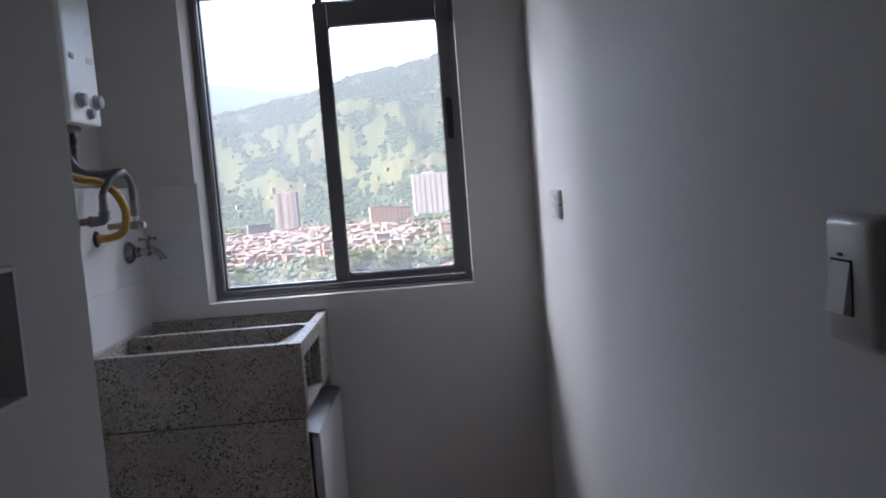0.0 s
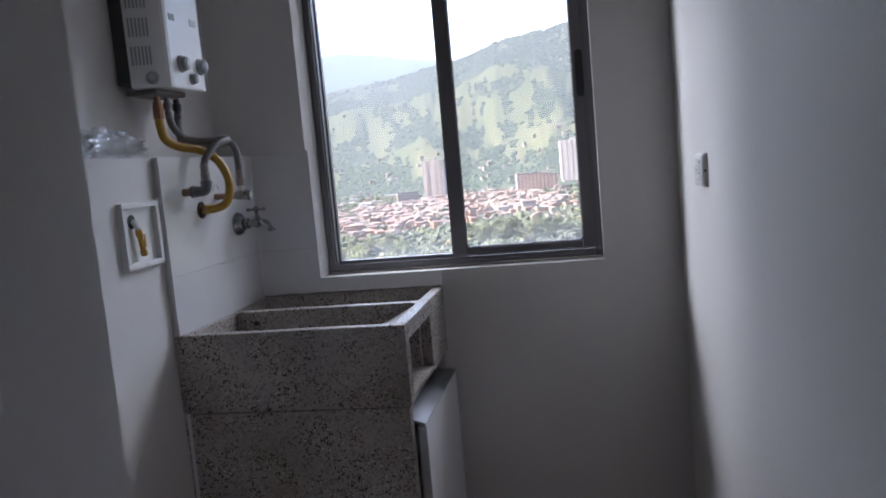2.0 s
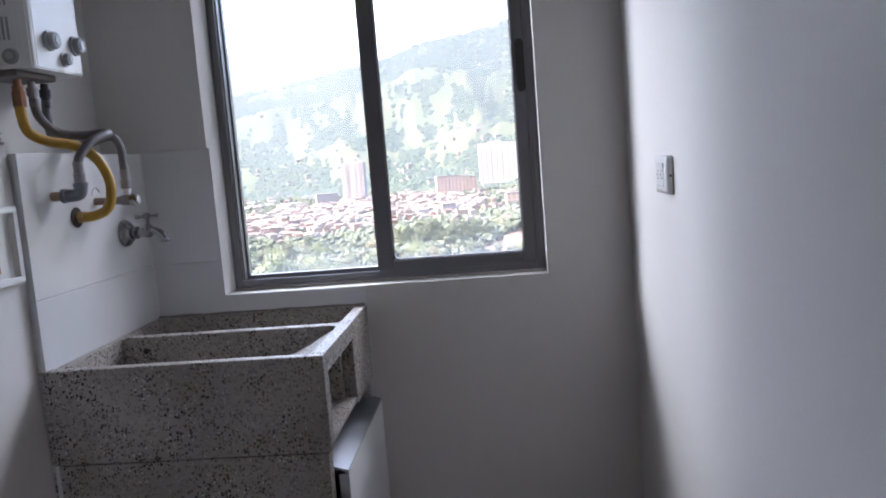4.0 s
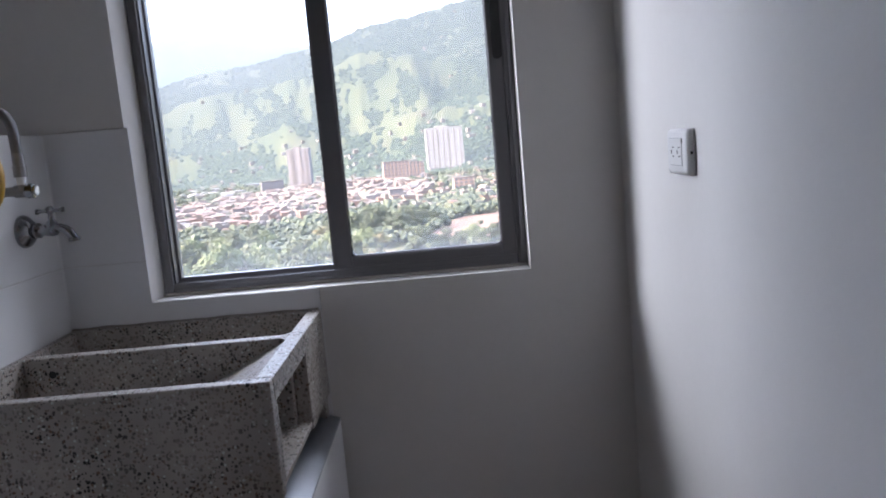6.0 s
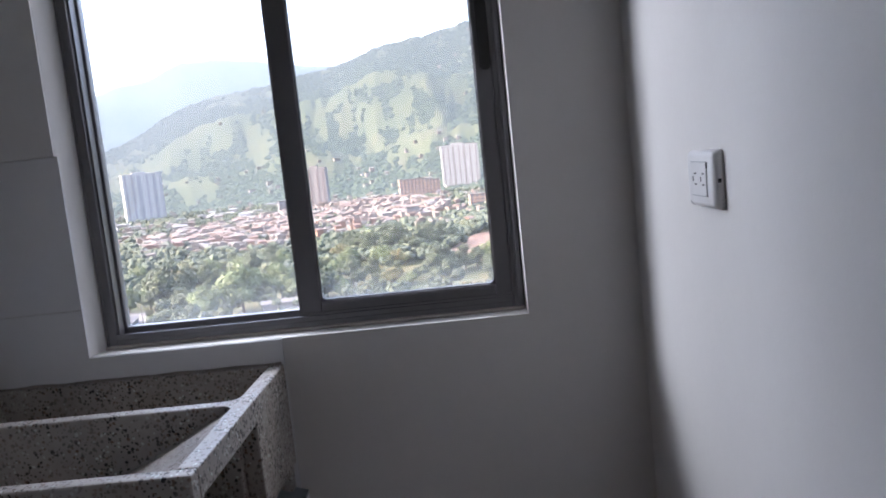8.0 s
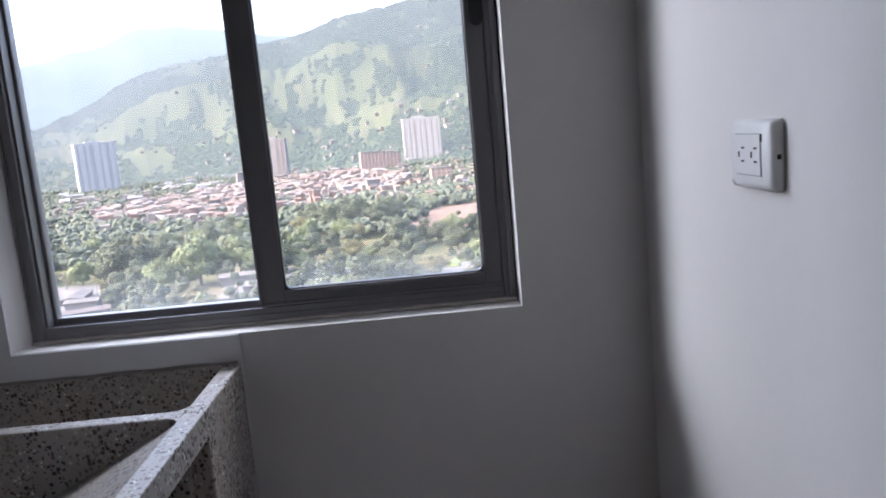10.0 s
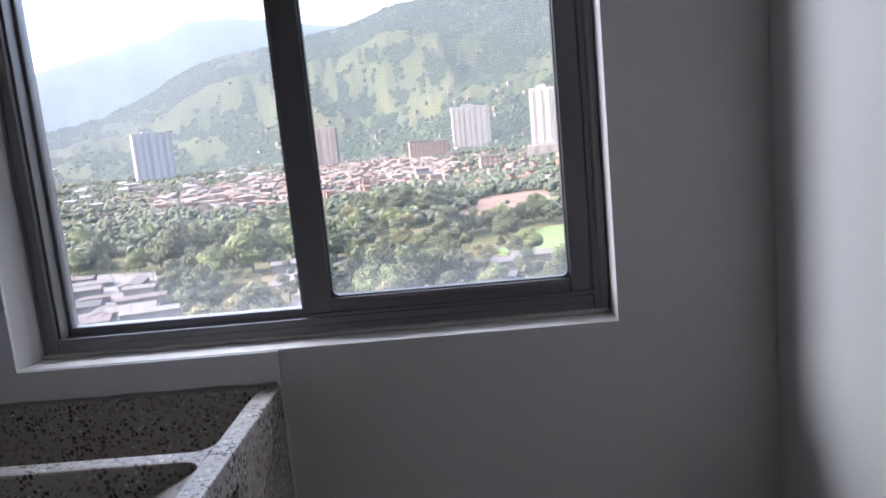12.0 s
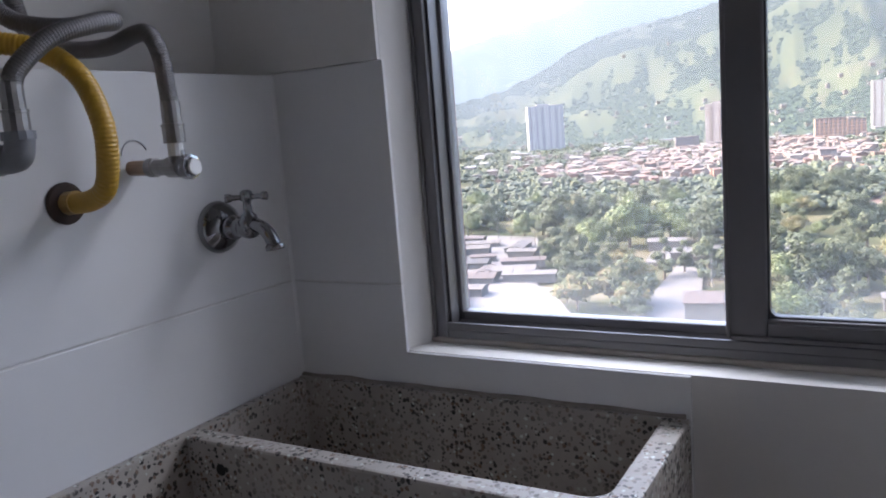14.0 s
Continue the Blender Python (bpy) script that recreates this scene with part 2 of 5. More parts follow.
def pane_glass(name):
    """Clear pane with a thin dust film; its all-over veil imitates valley haze."""
    m = bpy.data.materials.new(name)
    m.use_nodes = True
    nt = m.node_tree
    nt.nodes.remove(nt.nodes["Principled BSDF"])
    out = nt.nodes["Material Output"]
    tr = nt.nodes.new("ShaderNodeBsdfTransparent")
    tr.inputs[0].default_value = (0.97, 0.985, 0.98, 1)
    gl = nt.nodes.new("ShaderNodeBsdfGlossy")
    gl.inputs["Roughness"].default_value = 0.02
    fr = nt.nodes.new("ShaderNodeFresnel")
    fr.inputs["IOR"].default_value = 1.45
    a = nt.nodes.new("ShaderNodeMixShader")
    nt.links.new(fr.outputs[0], a.inputs[0])
    nt.links.new(tr.outputs[0], a.inputs[1])
    nt.links.new(gl.outputs[0], a.inputs[2])
    dust_veil = nt.nodes.new("ShaderNodeBsdfTranslucent")
    dust_veil.inputs[0].default_value = (0.8, 0.82, 0.85, 1)
    tc = nt.nodes.new("ShaderNodeTexCoord")
    n = nt.nodes.new("ShaderNodeTexNoise")
    n.inputs["Scale"].default_value, n.inputs["Detail"].default_value = 6, 6
    nt.links.new(tc.outputs["Object"], n.inputs["Vector"])
    # thin veil over the whole pane, standing in for haze in the view
    mr = nt.nodes.new("ShaderNodeMapRange")
    mr.inputs["To Min"].default_value, mr.inputs["To Max"].default_value = 0.010, 0.026
    nt.links.new(n.outputs["Fac"], mr.inputs["Value"])
    sep = nt.nodes.new("ShaderNodeSeparateXYZ")
    nt.links.new(tc.outputs["Object"], sep.inputs[0])
    low = nt.nodes.new("ShaderNodeMapRange")          # rain-washed dust gathered along the lower edge
    low.inputs["From Min"].default_value, low.inputs["From Max"].default_value = 1.05, 0.96
    low.inputs["To Min"].default_value, low.inputs["To Max"].default_value = 0.0, 0.09
    nt.links.new(sep.outputs["Z"], low.inputs["Value"])
    blot = nt.nodes.new("ShaderNodeMath")
    blot.operation = "MULTIPLY"
    nt.links.new(low.outputs[0], blot.inputs[0])
    nt.links.new(n.outputs["Fac"], blot.inputs[1])
    both = nt.nodes.new("ShaderNodeMath")
    both.operation = "ADD"
    nt.links.new(mr.outputs[0], both.inputs[0])
    nt.links.new(blot.outputs[0], both.inputs[1])
    b = nt.nodes.new("ShaderNodeMixShader")
    nt.links.new(both.outputs[0], b.inputs[0])
    nt.links.new(a.outputs[0], b.inputs[1])
    nt.links.new(dust_veil.outputs[0], b.inputs[2])
    nt.links.new(b.outputs[0], out.inputs[0])
    return m


def film_plastic(name):
    """Thin clear crumpled plastic."""
    m = bpy.data.materials.new(name)
    m.use_nodes = True
    nt = m.node_tree
    nt.nodes.remove(nt.nodes["Principled BSDF"])
    tr = nt.nodes.new("ShaderNodeBsdfTransparent")
    tr.inputs[0].default_value = (0.93, 0.94, 0.95, 1)
    gl = nt.nodes.new("ShaderNodeBsdfGlossy")
    gl.inputs["Roughness"].default_value = 0.12
    df = nt.nodes.new("ShaderNodeBsdfTranslucent")
    df.inputs[0].default_value = (0.8, 0.8, 0.82, 1)
    a = nt.nodes.new("ShaderNodeMixShader")
    a.inputs[0].default_value = 0.16
    nt.links.new(tr.outputs[0], a.inputs[1])
    nt.links.new(gl.outputs[0], a.inputs[2])
    b = nt.nodes.new("ShaderNodeMixShader")
    b.inputs[0].default_value = 0.12
    nt.links.new(a.outputs[0], b.inputs[1])
    nt.links.new(df.outputs[0], b.inputs[2])
    nt.links.new(b.outputs[0], nt.nodes["Material Output"].inputs[0])
    return m


PLASTER = mat("white_wall_paint", (0.63, 0.615, 0.595), 0.62, vary=0.035, scale=2.2, fine=40, bump=0.10, bump_scale=140)
CEIL = mat("ceiling_paint", (0.80, 0.80, 0.79), 0.7, vary=0.03, scale=2)
TILE = mat("white_glazed_tile", (0.64, 0.64, 0.645), 0.22, vary=0.025, scale=5, fine=30)
GROUT = mat("grey_grout", (0.55, 0.54, 0.53), 0.85, vary=0.15, scale=30, bump=0.2)
TERRAZZO = terrazzo("terrazzo")
ALU = mat("dark_anodised_aluminium", (0.18, 0.175, 0.18), 0.42, metal=0.55, vary=0.08, scale=5, fine=80)
RUBBER = mat("black_rubber", (0.02, 0.02, 0.02), 0.5, vary=0.1)
HEATER = mat("white_enamel", (0.82, 0.82, 0.82), 0.3, vary=0.02, scale=6)
DARKMET = mat("dark_grey_steel", (0.08, 0.08, 0.085), 0.5, metal=0.4, vary=0.15)
KNOB = mat("grey_plastic", (0.33, 0.34, 0.36), 0.35, vary=0.08)
KCAP = mat("pale_grey_knob_cap", (0.46, 0.47, 0.48), 0.4, vary=0.06)
CHROME = mat("chrome", (0.29, 0.29, 0.30), 0.05, metal=1.0, vary=0.03)
NICKEL = mat("worn_nickel", (0.27, 0.26, 0.255), 0.35, metal=0.9, vary=0.15, scale=60)
YELLOW = mat("yellow_gas_hose", (0.44, 0.25, 0.022), 0.42, vary=0.12, scale=25)
BRASS = mat("brass", (0.50, 0.33, 0.13), 0.35, metal=0.9, vary=0.12, scale=50)
COPPER = mat("copper_brown_fitting", (0.30, 0.15, 0.08), 0.45, metal=0.5, vary=0.15)
HOLE_DARK = mat("dark_hole_flange", (0.035, 0.018, 0.013), 0.7, vary=0.3, scale=70, bump=0.3)
GREYPVC = mat("grey_plastic_elbow", (0.16, 0.165, 0.18), 0.45, vary=0.1, scale=30)
BEIGE = mat("beige_plastic_pipe", (0.33, 0.22, 0.15), 0.5, vary=0.12, scale=40)
WPLAST = mat("white_plastic", (0.70, 0.70, 0.70), 0.3, vary=0.02, scale=12)
SLOT = mat("dark_slot", (0.02, 0.02, 0.02), 0.7, vary=0.1)
BRAID = braided("braided_steel")
LAMINATE = mat("white_laminate", (0.78, 0.79, 0.81), 0.35, vary=0.03, scale=4)
PROFILE = mat("brushed_aluminium", (0.36, 0.38, 0.41), 0.32, metal=0.9, vary=0.06, scale=20)
BRICK = mat("brown_brick_skin", (0.13, 0.075, 0.06), 0.85, vary=0.25, scale=30, bump=0.4, bump_scale=90)
FLOORT = mat("beige_floor_tile", (0.29, 0.165, 0.090), 0.4, vary=0.06, scale=3)
GLASS = pane_glass("window_pane_glass")
FILM = film_plastic("clear_plastic_film")

# ---------------------------------------------------------------- mesh helpers


def link(name, bm, material, parent=None, label="", smooth=False):
    me = bpy.data.meshes.new(name)
    bm.normal_update()
    bm.to_mesh(me)
    bm.free()
    if smooth:
        me.polygons.foreach_set("use_smooth", [True] * len(me.polygons))
    if material:
        me.materials.append(material)
    ob = new(name, me)
    if parent:
        ob.parent = parent
    if label:
        ob["label"] = label
    return ob


def part(name, bm, material, parent, label="", smooth=False):
    return link(name, bm, material, parent, label, smooth)


def thing(name, at, label, category, group="", kind=""):
    ob = new(name)
    ob.empty_display_size = 0.05
    ob.location = at
    tagged(ob, label, category, group, kind)
    return ob


def settle(ob):
    """Keeps the parts where they were built once the base of the thing has a place."""
    bpy.context.view_layer.update()
    for c in ob.children:
        c.matrix_parent_inverse = ob.matrix_world.inverted()
    return ob


def box(bm, x0, x1, y0, y1, z0, z1, bevel=0.0, seg=2):
    r = bmesh.ops.create_cube(bm, size=1, matrix=Matrix.Translation(((x0 + x1) / 2, (y0 + y1) / 2, (z0 + z1) / 2)) @ Matrix.Diagonal((x1 - x0, y1 - y0, z1 - z0, 1)))
    if bevel:
        es = list({e for v in r["verts"] for e in v.link_edges})
        bmesh.ops.bevel(bm, geom=es, offset=bevel, segments=seg, affect="EDGES", profile=0.6)
    return bm


def boxed(*a, **k):
    return box(bmesh.new(), *a, **k)


def prism(bm, pts, axis, a, b, bevel=0.0):
    """A flat outline pushed along an axis from a to b; pts are the two other coordinates in order."""
    def at(p, q):
        return {"x": (q, p[0], p[1]), "y": (p[0], q, p[1]), "z": (p[0], p[1], q)}[axis]
    lo = [bm.verts.new(at(p, a)) for p in pts]
    hi = [bm.verts.new(at(p, b)) for p in pts]
    fs = [bm.faces.new(lo), bm.faces.new(hi[::-1])]
    n = len(pts)
    for i in range(n):
        fs.append(bm.faces.new((lo[i], hi[i], hi[(i + 1) % n], lo[(i + 1) % n])))
    bmesh.ops.recalc_face_normals(bm, faces=fs)
    if bevel:
        es = list({e for f in fs for e in f.edges})
        bmesh.ops.bevel(bm, geom=es, offset=bevel, segments=2, affect="EDGES")
    return bm


def smooth_line(pts, n=12):
    """A rounded line through the points."""
    P = [Vector(p) for p in pts]
    P = [P[0] * 2 - P[1]] + P + [P[-1] * 2 - P[-2]]
    out = []
    for i in range(1, len(P) - 2):
        for k in range(n):
            t = k / n
            a, b, c, d = P[i - 1:i + 3]
            out.append(0.5 * (2 * b + (c - a) * t + (2 * a - 5 * b + 4 * c - d) * t * t + (3 * b - a - 3 * c + d) * t ** 3))
    out.append(P[-2].copy())
    return out


def tube(bm, line, radius, sides=14, rib=0.0, pitch=0.006):
    """A round hose along a line; rib gives it corrugations of that depth."""
    if rib:
        fine, step = [line[0]], pitch / 4
        for a, b in zip(line, line[1:]):
            k = max(1, round((b - a).length / step))
            fine += [a.lerp(b, (i + 1) / k) for i in range(k)]
        line = fine
    side = None
    rings = []
    for i, p in enumerate(line):
        d = (line[min(i + 1, len(line) - 1)] - line[max(i - 1, 0)]).normalized()
        if side is None:
            side = d.orthogonal().normalized()
        side = (side - d * side.dot(d)).normalized()
        up = d.cross(side)
        r = radius - (rib if rib and i % 4 in (0, 1) else 0.0)
        rings.append([bm.verts.new(p + (side * math.cos(a) + up * math.sin(a)) * r) for a in (2 * math.pi * k / sides for k in range(sides))])
    for a, b in zip(rings, rings[1:]):
        for k in range(sides):
            bm.faces.new((a[k], a[(k + 1) % sides], b[(k + 1) % sides], b[k]))
    bm.faces.new(rings[0][::-1])
    bm.faces.new(rings[-1])
    return bm


def lathe(bm, profile, at, axis, sides=24):
    """A turned body: profile rows of (distance along the axis, radius)."""
    d = Vector(axis).normalized()
    s = d.orthogonal().normalized()
    u = d.cross(s)
    rings = [[bm.verts.new(Vector(at) + d * h + (s * math.cos(2 * math.pi * k / sides) + u * math.sin(2 * math.pi * k / sides)) * max(r, 0.0002)) for k in range(sides)] for h, r in profile]
    for a, b in zip(rings, rings[1:]):
        for k in range(sides):
            bm.faces.new((a[k], a[(k + 1) % sides], b[(k + 1) % sides], b[k]))
    bm.faces.new(rings[0][::-1])
    bm.faces.new(rings[-1])
    return bm


# ---------------------------------------------------------------- room shell
RX = 1.266          # right wall
WY = 0.007          # painted face of the window wall
LX = -0.105         # upper left wall
TOP = 1.32          # ledge of the half-height service wall
CZ = 2.38
WX0, WX1, WZ0, WZ1 = 0.19, 1.048, 0.929, 1.955   # window opening


def wall(name, bm, label, material=PLASTER):
    return tagged(link(name, bm, material), label, "wall", kind="structure")


bm = bmesh.new()
box(bm, LX - 0.12, WX0 - 0.007, WY, 0.118, 0, CZ)
box(bm, WX1, RX + 0.12, WY, 0.118, 0, CZ)
prism(bm, [(WX0 - 0.007, WY), (0.201, 0.060), (0.201, 0.118), (WX0 - 0.007, 0.118)], "z", WZ0, WZ1)
box(bm, WX0 - 0.007, WX1, WY, 0.118, 0, WZ0)
box(bm, WX0 - 0.007, WX1, WY, 0.118, WZ1, CZ)
box(bm, LX - 0.001, WX0 - 0.0075, 0.0008, WY + 0.001, TOP + 0.0015, CZ - 0.001)
wall_window = wall("wall_window", bm, "white painted plaster wall around the window")
bm = bmesh.new()
box(bm, LX - 0.12, WX0 + 0.022, 0.1185, 0.148, -0.2, CZ + 0.15)
box(bm, WX1 - 0.022, RX + 0.12, 0.1185, 0.148, -0.2, CZ + 0.15)
box(bm, WX0 + 0.022, WX1 - 0.022, 0.1185, 0.148, -0.2, WZ0 - 0.002)
box(bm, WX0 + 0.022, WX1 - 0.022, 0.1185, 0.165, WZ1, CZ + 0.15)
wall("wall_outer_skin", bm, "brown brick outer skin of the building", BRICK)
wall("wall_right", boxed(RX, RX + 0.12, -6.0, WY - 0.0005, 0, CZ), "smooth white painted side wall lit by the window")
wall("wall_left", boxed(LX - 0.12, LX, -1.5295, WY - 0.0005, 0, CZ), "white painted wall behind the water heater")
wall_low = wall("wall_service", boxed(LX + 0.0005, -0.018, -1.5295, WY - 0.001, 0, TOP - 0.001), "half-height white service wall with a ledge on top")
bm = bmesh.new()
box(bm, LX - 0.12, 0.49, -1.69, -1.53, 0, CZ)
box(bm, 0.37, 0.49, -6.0, -1.8305, 0, CZ)
box(bm, 0.37, 0.49, -1.8305, -1.69, 0, 1.063)
box(bm, 0.37, 0.49, -1.8305, -1.69, 1.203, CZ)
box(bm, 0.37, 0.43, -1.8305, -1.69, 1.063, 1.203)
wall("wall_passage", bm, "white painted passage wall ending at the laundry opening")
wall("wall_behind", boxed(0.37, RX + 0.12, -6.12, -6.0005, 0, CZ), "plain white wall closing the passage")
tagged(link("floor", boxed(LX - 0.12, RX + 0.12, -6.12, 0.118, -0.2, -0.0005), FLOORT), "plain beige tiled floor", "floor", kind="structure")
tagged(link("ceiling", boxed(LX - 0.12, RX + 0.12, -6.12, 0.118, CZ + 0.0005, CZ + 0.15), CEIL), "plain white painted ceiling", "ceiling", kind="structure")

# ---------------------------------------------------------------- window
win = thing("window_1", ((WX0 + WX1) / 2, 0.085, WZ0), "dark grey aluminium sliding window with clear panes", "window", kind="structure")
FY0, FY1 = 0.058, 0.117


def frame_bar(name, x0, x1, y0, y1, z0, z1, parent, bevel=0.0025, label=""):
    return part(name, boxed(x0, x1, y0, y1, z0, z1, bevel=bevel), ALU, parent, label)


frame_bar("outer_frame", 0.2015, 0.222, FY0, FY1, WZ0 + 0.001, WZ1 - 0.001, win)
frame_bar("outer_frame", WX1 - 0.024, WX1 - 0.001, FY0, FY1, WZ0 + 0.001, WZ1 - 0.001, win)
frame_bar("outer_frame", WX0 + 0.0275, WX1 - 0.0245, FY0, FY1, WZ1 - 0.027, WZ1 - 0.001, win)
bm = bmesh.new()
box(bm, 0.2225, WX1 - 0.0245, FY0, FY1, WZ0 + 0.001, WZ0 + 0.018, bevel=0.002)
box(bm, WX0 + 0.0275, WX1 - 0.0245, FY0 + 0.001, FY0 + 0.006, WZ0 + 0.016, WZ0 + 0.028, bevel=0.001)
box(bm, WX0 + 0.0275, WX1 - 0.0245, 0.086, 0.090, WZ0 + 0.016, WZ0 + 0.026, bevel=0.001)
part("sill_track", bm, ALU, win)
# fixed pane: slim beads round the glass, in the outer track
fixed = part("fixed_sash", boxed(0.2222, 0.231, 0.091, 0.112, 0.9485, 1.926, bevel=0.002), ALU, win)
for b in ((0.602, 0.626, 0.091, 0.112, 0.9485, 1.926), (0.2312, 0.6015, 0.091, 0.112, 0.9485, 0.966), (0.2312, 0.6015, 0.091, 0.112, 1.910, 1.926)):
    part("rail", boxed(*b, bevel=0.002), ALU, fixed)
p1 = part("pane", boxed(0.227, 0.610, 0.099, 0.103, 0.962, 1.916), GLASS, fixed, "clear glass with a film of dust and added haze")
# sliding sash in the inner track, with a transom above
sash = part("sliding_sash", boxed(0.599, 0.641, 0.062, 0.084, 0.958, 1.868, bevel=0.003), ALU, win)
for b in ((0.992, 1.032, 0.062, 0.084, 0.958, 1.868), (0.6415, 0.9915, 0.062, 0.084, 0.958, 0.984), (0.6425, 0.9915, 0.062, 0.084, 1.792, 1.868)):
    part("rail", boxed(*b, bevel=0.003), ALU, sash)
bm = bmesh.new()
for b in ((0.639, 0.6435, 0.066, 0.080, 0.982, 1.794), (0.9895, 0.994, 0.066, 0.080, 0.982, 1.794), (0.6435, 0.9895, 0.066, 0.080, 0.982, 0.9865), (0.6435, 0.9895, 0.066, 0.080, 1.7895, 1.794)):
    box(bm, *b, bevel=0.002)
for cx, sx in ((0.6432, 1), (0.9898, -1)):
    for cz, sz in ((0.9862, 1), (1.7898, -1)):
        prism(bm, [(cx, cz), (cx + sx * 0.010, cz), (cx + sx * 0.005, cz + sz * 0.0015), (cx + sx * 0.0015, cz + sz * 0.005), (cx, cz + sz * 0.010)], "y", 0.0665, 0.0795)
part("rubber_gasket", bm, RUBBER, sash)
p2 = part("pane", boxed(0.643, 0.991, 0.071, 0.075, 0.985, 1.791), GLASS, sash, "clear glass with a film of dust and added haze")
bm = bmesh.new()
lathe_pts = []
for k in range(16):
    a = math.pi * k / 15
    lathe_pts.append((1.013 + 0.011 * math.cos(a), 1.526 + 0.011 * math.sin(a)))
for k in range(16):
    a = math.pi + math.pi * k / 15
    lathe_pts.append((1.013 + 0.011 * math.cos(a), 1.412 + 0.011 * math.sin(a)))
prism(bm, lathe_pts, "y", 0.054, 0.0625, bevel=0.002)
part("pull_handle", bm, RUBBER, sash, "black oval pull")
p3 = part("pane", boxed(0.622, 1.026, 0.099, 0.103, 1.868, 1.930), GLASS, win, "clear glass above the sash")
frame_bar("transom", 0.6265, WX1 - 0.0245, 0.0905, FY1 - 0.001, 1.852, 1.878, win)
for ob in (p1, p2, p3):
    ob.visible_shadow = False
frame_bar("frame_bead", 0.2224, 0.2262, 0.066, 0.0905, WZ0 + 0.019, WZ1 - 0.028, win, 0.001)
frame_bar("frame_bead", 0.2017, 0.2062, 0.0545, 0.0578, WZ0 + 0.002, WZ1 - 0.002, win, 0.001)
frame_bar("frame_bead", 1.0335, 1.0385, 0.0545, 0.0578, WZ0 + 0.002, WZ1 - 0.002, win, 0.001)
frame_bar("stile_lip", 0.5965, 0.6015, 0.0575, 0.0618, 0.959, 1.867, sash, 0.001)
frame_bar("rail_lip", 0.602, 1.030, 0.0580, 0.0618, 0.9585, 0.9635, sash, 0.001)
frame_bar("rail_lip", 0.6415, 0.9915, 0.0592, 0.0618, 0.9765, 0.9795, sash, 0.0008)
frame_bar("stile_lip", 1.0265, 1.0315, 0.0580, 0.0618, 0.964, 1.867, sash, 0.001)
settle(win)
# sealant line and plaster sill, a little uneven along its front edge
bm = bmesh.new()
tube(bm, [Vector((WX0 + 0.004 + k * (WX1 - WX0 - 0.008) / 40, FY0 - 0.001, WZ0 + 0.003 + 0.0016 * noise.noise((k * 0.7, 3, 0)))) for k in range(41)], 0.0042, sides=8)
tagged(link("trim_sealant", bm, mat("grey_beige_sealant", (0.46, 0.42, 0.38), 0.7, vary=0.12, scale=30), smooth=True), "beige sealant bead along the window frame", "sealant", kind="structure")

# ---------------------------------------------------------------- tiles
def tile(pts, axis, a, b, parent):
    bm = bmesh.new()
    prism(bm, pts, axis, a, b)
    bmesh.ops.bevel(bm, geom=bm.edges[:], offset=0.0009, segments=1, affect="EDGES")
    ob = link("tile", bm, TILE, parent)
    return ob


G = 0.0010
TY = -0.5305
for z0, z1 in ((0.123, 0.423), (0.423, 0.723), (0.723, 1.023), (1.023, TOP)):
    tile([(TY, z0 + G), (-0.0005, z0 + G), (-0.0005, z1 - G), (TY, z1 - G)], "x", -0.010, 0.0, wall_low)
part("grout_bed", boxed(-0.0178, -0.0014, TY + 0.0020, WY - 0.002, 0.0, TOP - 0.002), GROUT, wall_low, "grey grout and mortar bed")
TX = 0.568
tile([(0.0005, 1.023 + G), (WX0, 1.023 + G), (WX0, TOP), (0.0005, TOP)], "y", 0.0, 0.0055, wall_window)
tile([(0.0005, 0.723 + G), (TX, 0.723 + G), (TX, WZ0 - 0.0005), (WX0, WZ0 - 0.0005), (WX0, 1.023 - G), (0.0005, 1.023 - G)], "y", 0.0, 0.0055, wall_window)
tile([(0.0005, 0.423 + G), (TX, 0.423 + G), (TX, 0.723 - G), (0.0005, 0.723 - G)], "y", 0.0, 0.0055, wall_window)
part("corner_caulk", prism(bmesh.new(), [(0.0003, -0.0003), (0.0003, -0.0042), (0.0020, -0.0020), (0.0042, -0.0003)], "z", 0.8815, TOP - 0.001), TILE, wall_window, "white caulk in the tiled corner")
part("grout_bed", boxed(0.0005, WX0 - 0.001, 0.0016, 0.0069, 0.4, TOP - 0.001), GROUT, wall_window, "grey grout")

# ---------------------------------------------------------------- terrazzo laundry sink
SX, SY, SZ0, SZ1 = 0.567, -0.532, 0.682, 0.88
sink = thing("laundry_sink", (0.28, -0.266, 0), "speckled grey terrazzo laundry sink with washboard, on terrazzo panels", "laundry sink")
part("front_wall", boxed(-0.0165, SX, SY, -0.506, SZ0, SZ1, bevel=0.004), TERRAZZO, sink)
part("back_wall", boxed(0.001, SX, -0.013, -0.001, SZ0, SZ1, bevel=0.003), TERRAZZO, sink)
part("side_wall", boxed(0.001, 0.016, -0.5055, -0.0135, SZ0 + 0.001, SZ1 - 0.001, bevel=0.003), TERRAZZO, sink)
bm = boxed(0.0165, 0.5365, -0.243, -0.215, SZ0 + 0.001, SZ1 - 0.0005, bevel=0.004)
part("divider", bm, TERRAZZO, sink)
part("side_wall", boxed(0.537, SX, -0.228, -0.0135, SZ0 + 0.001, SZ1 - 0.0002, bevel=0.004), TERRAZZO, sink)
part("rim", boxed(0.537, SX, -0.5055, -0.2285, 0.838, SZ1 - 0.0002, bevel=0.003), TERRAZZO, sink)
part("bottom", boxed(0.0165, SX - 0.003, -0.5055, -0.0135, 0.688, 0.700, bevel=0.002), TERRAZZO, sink)
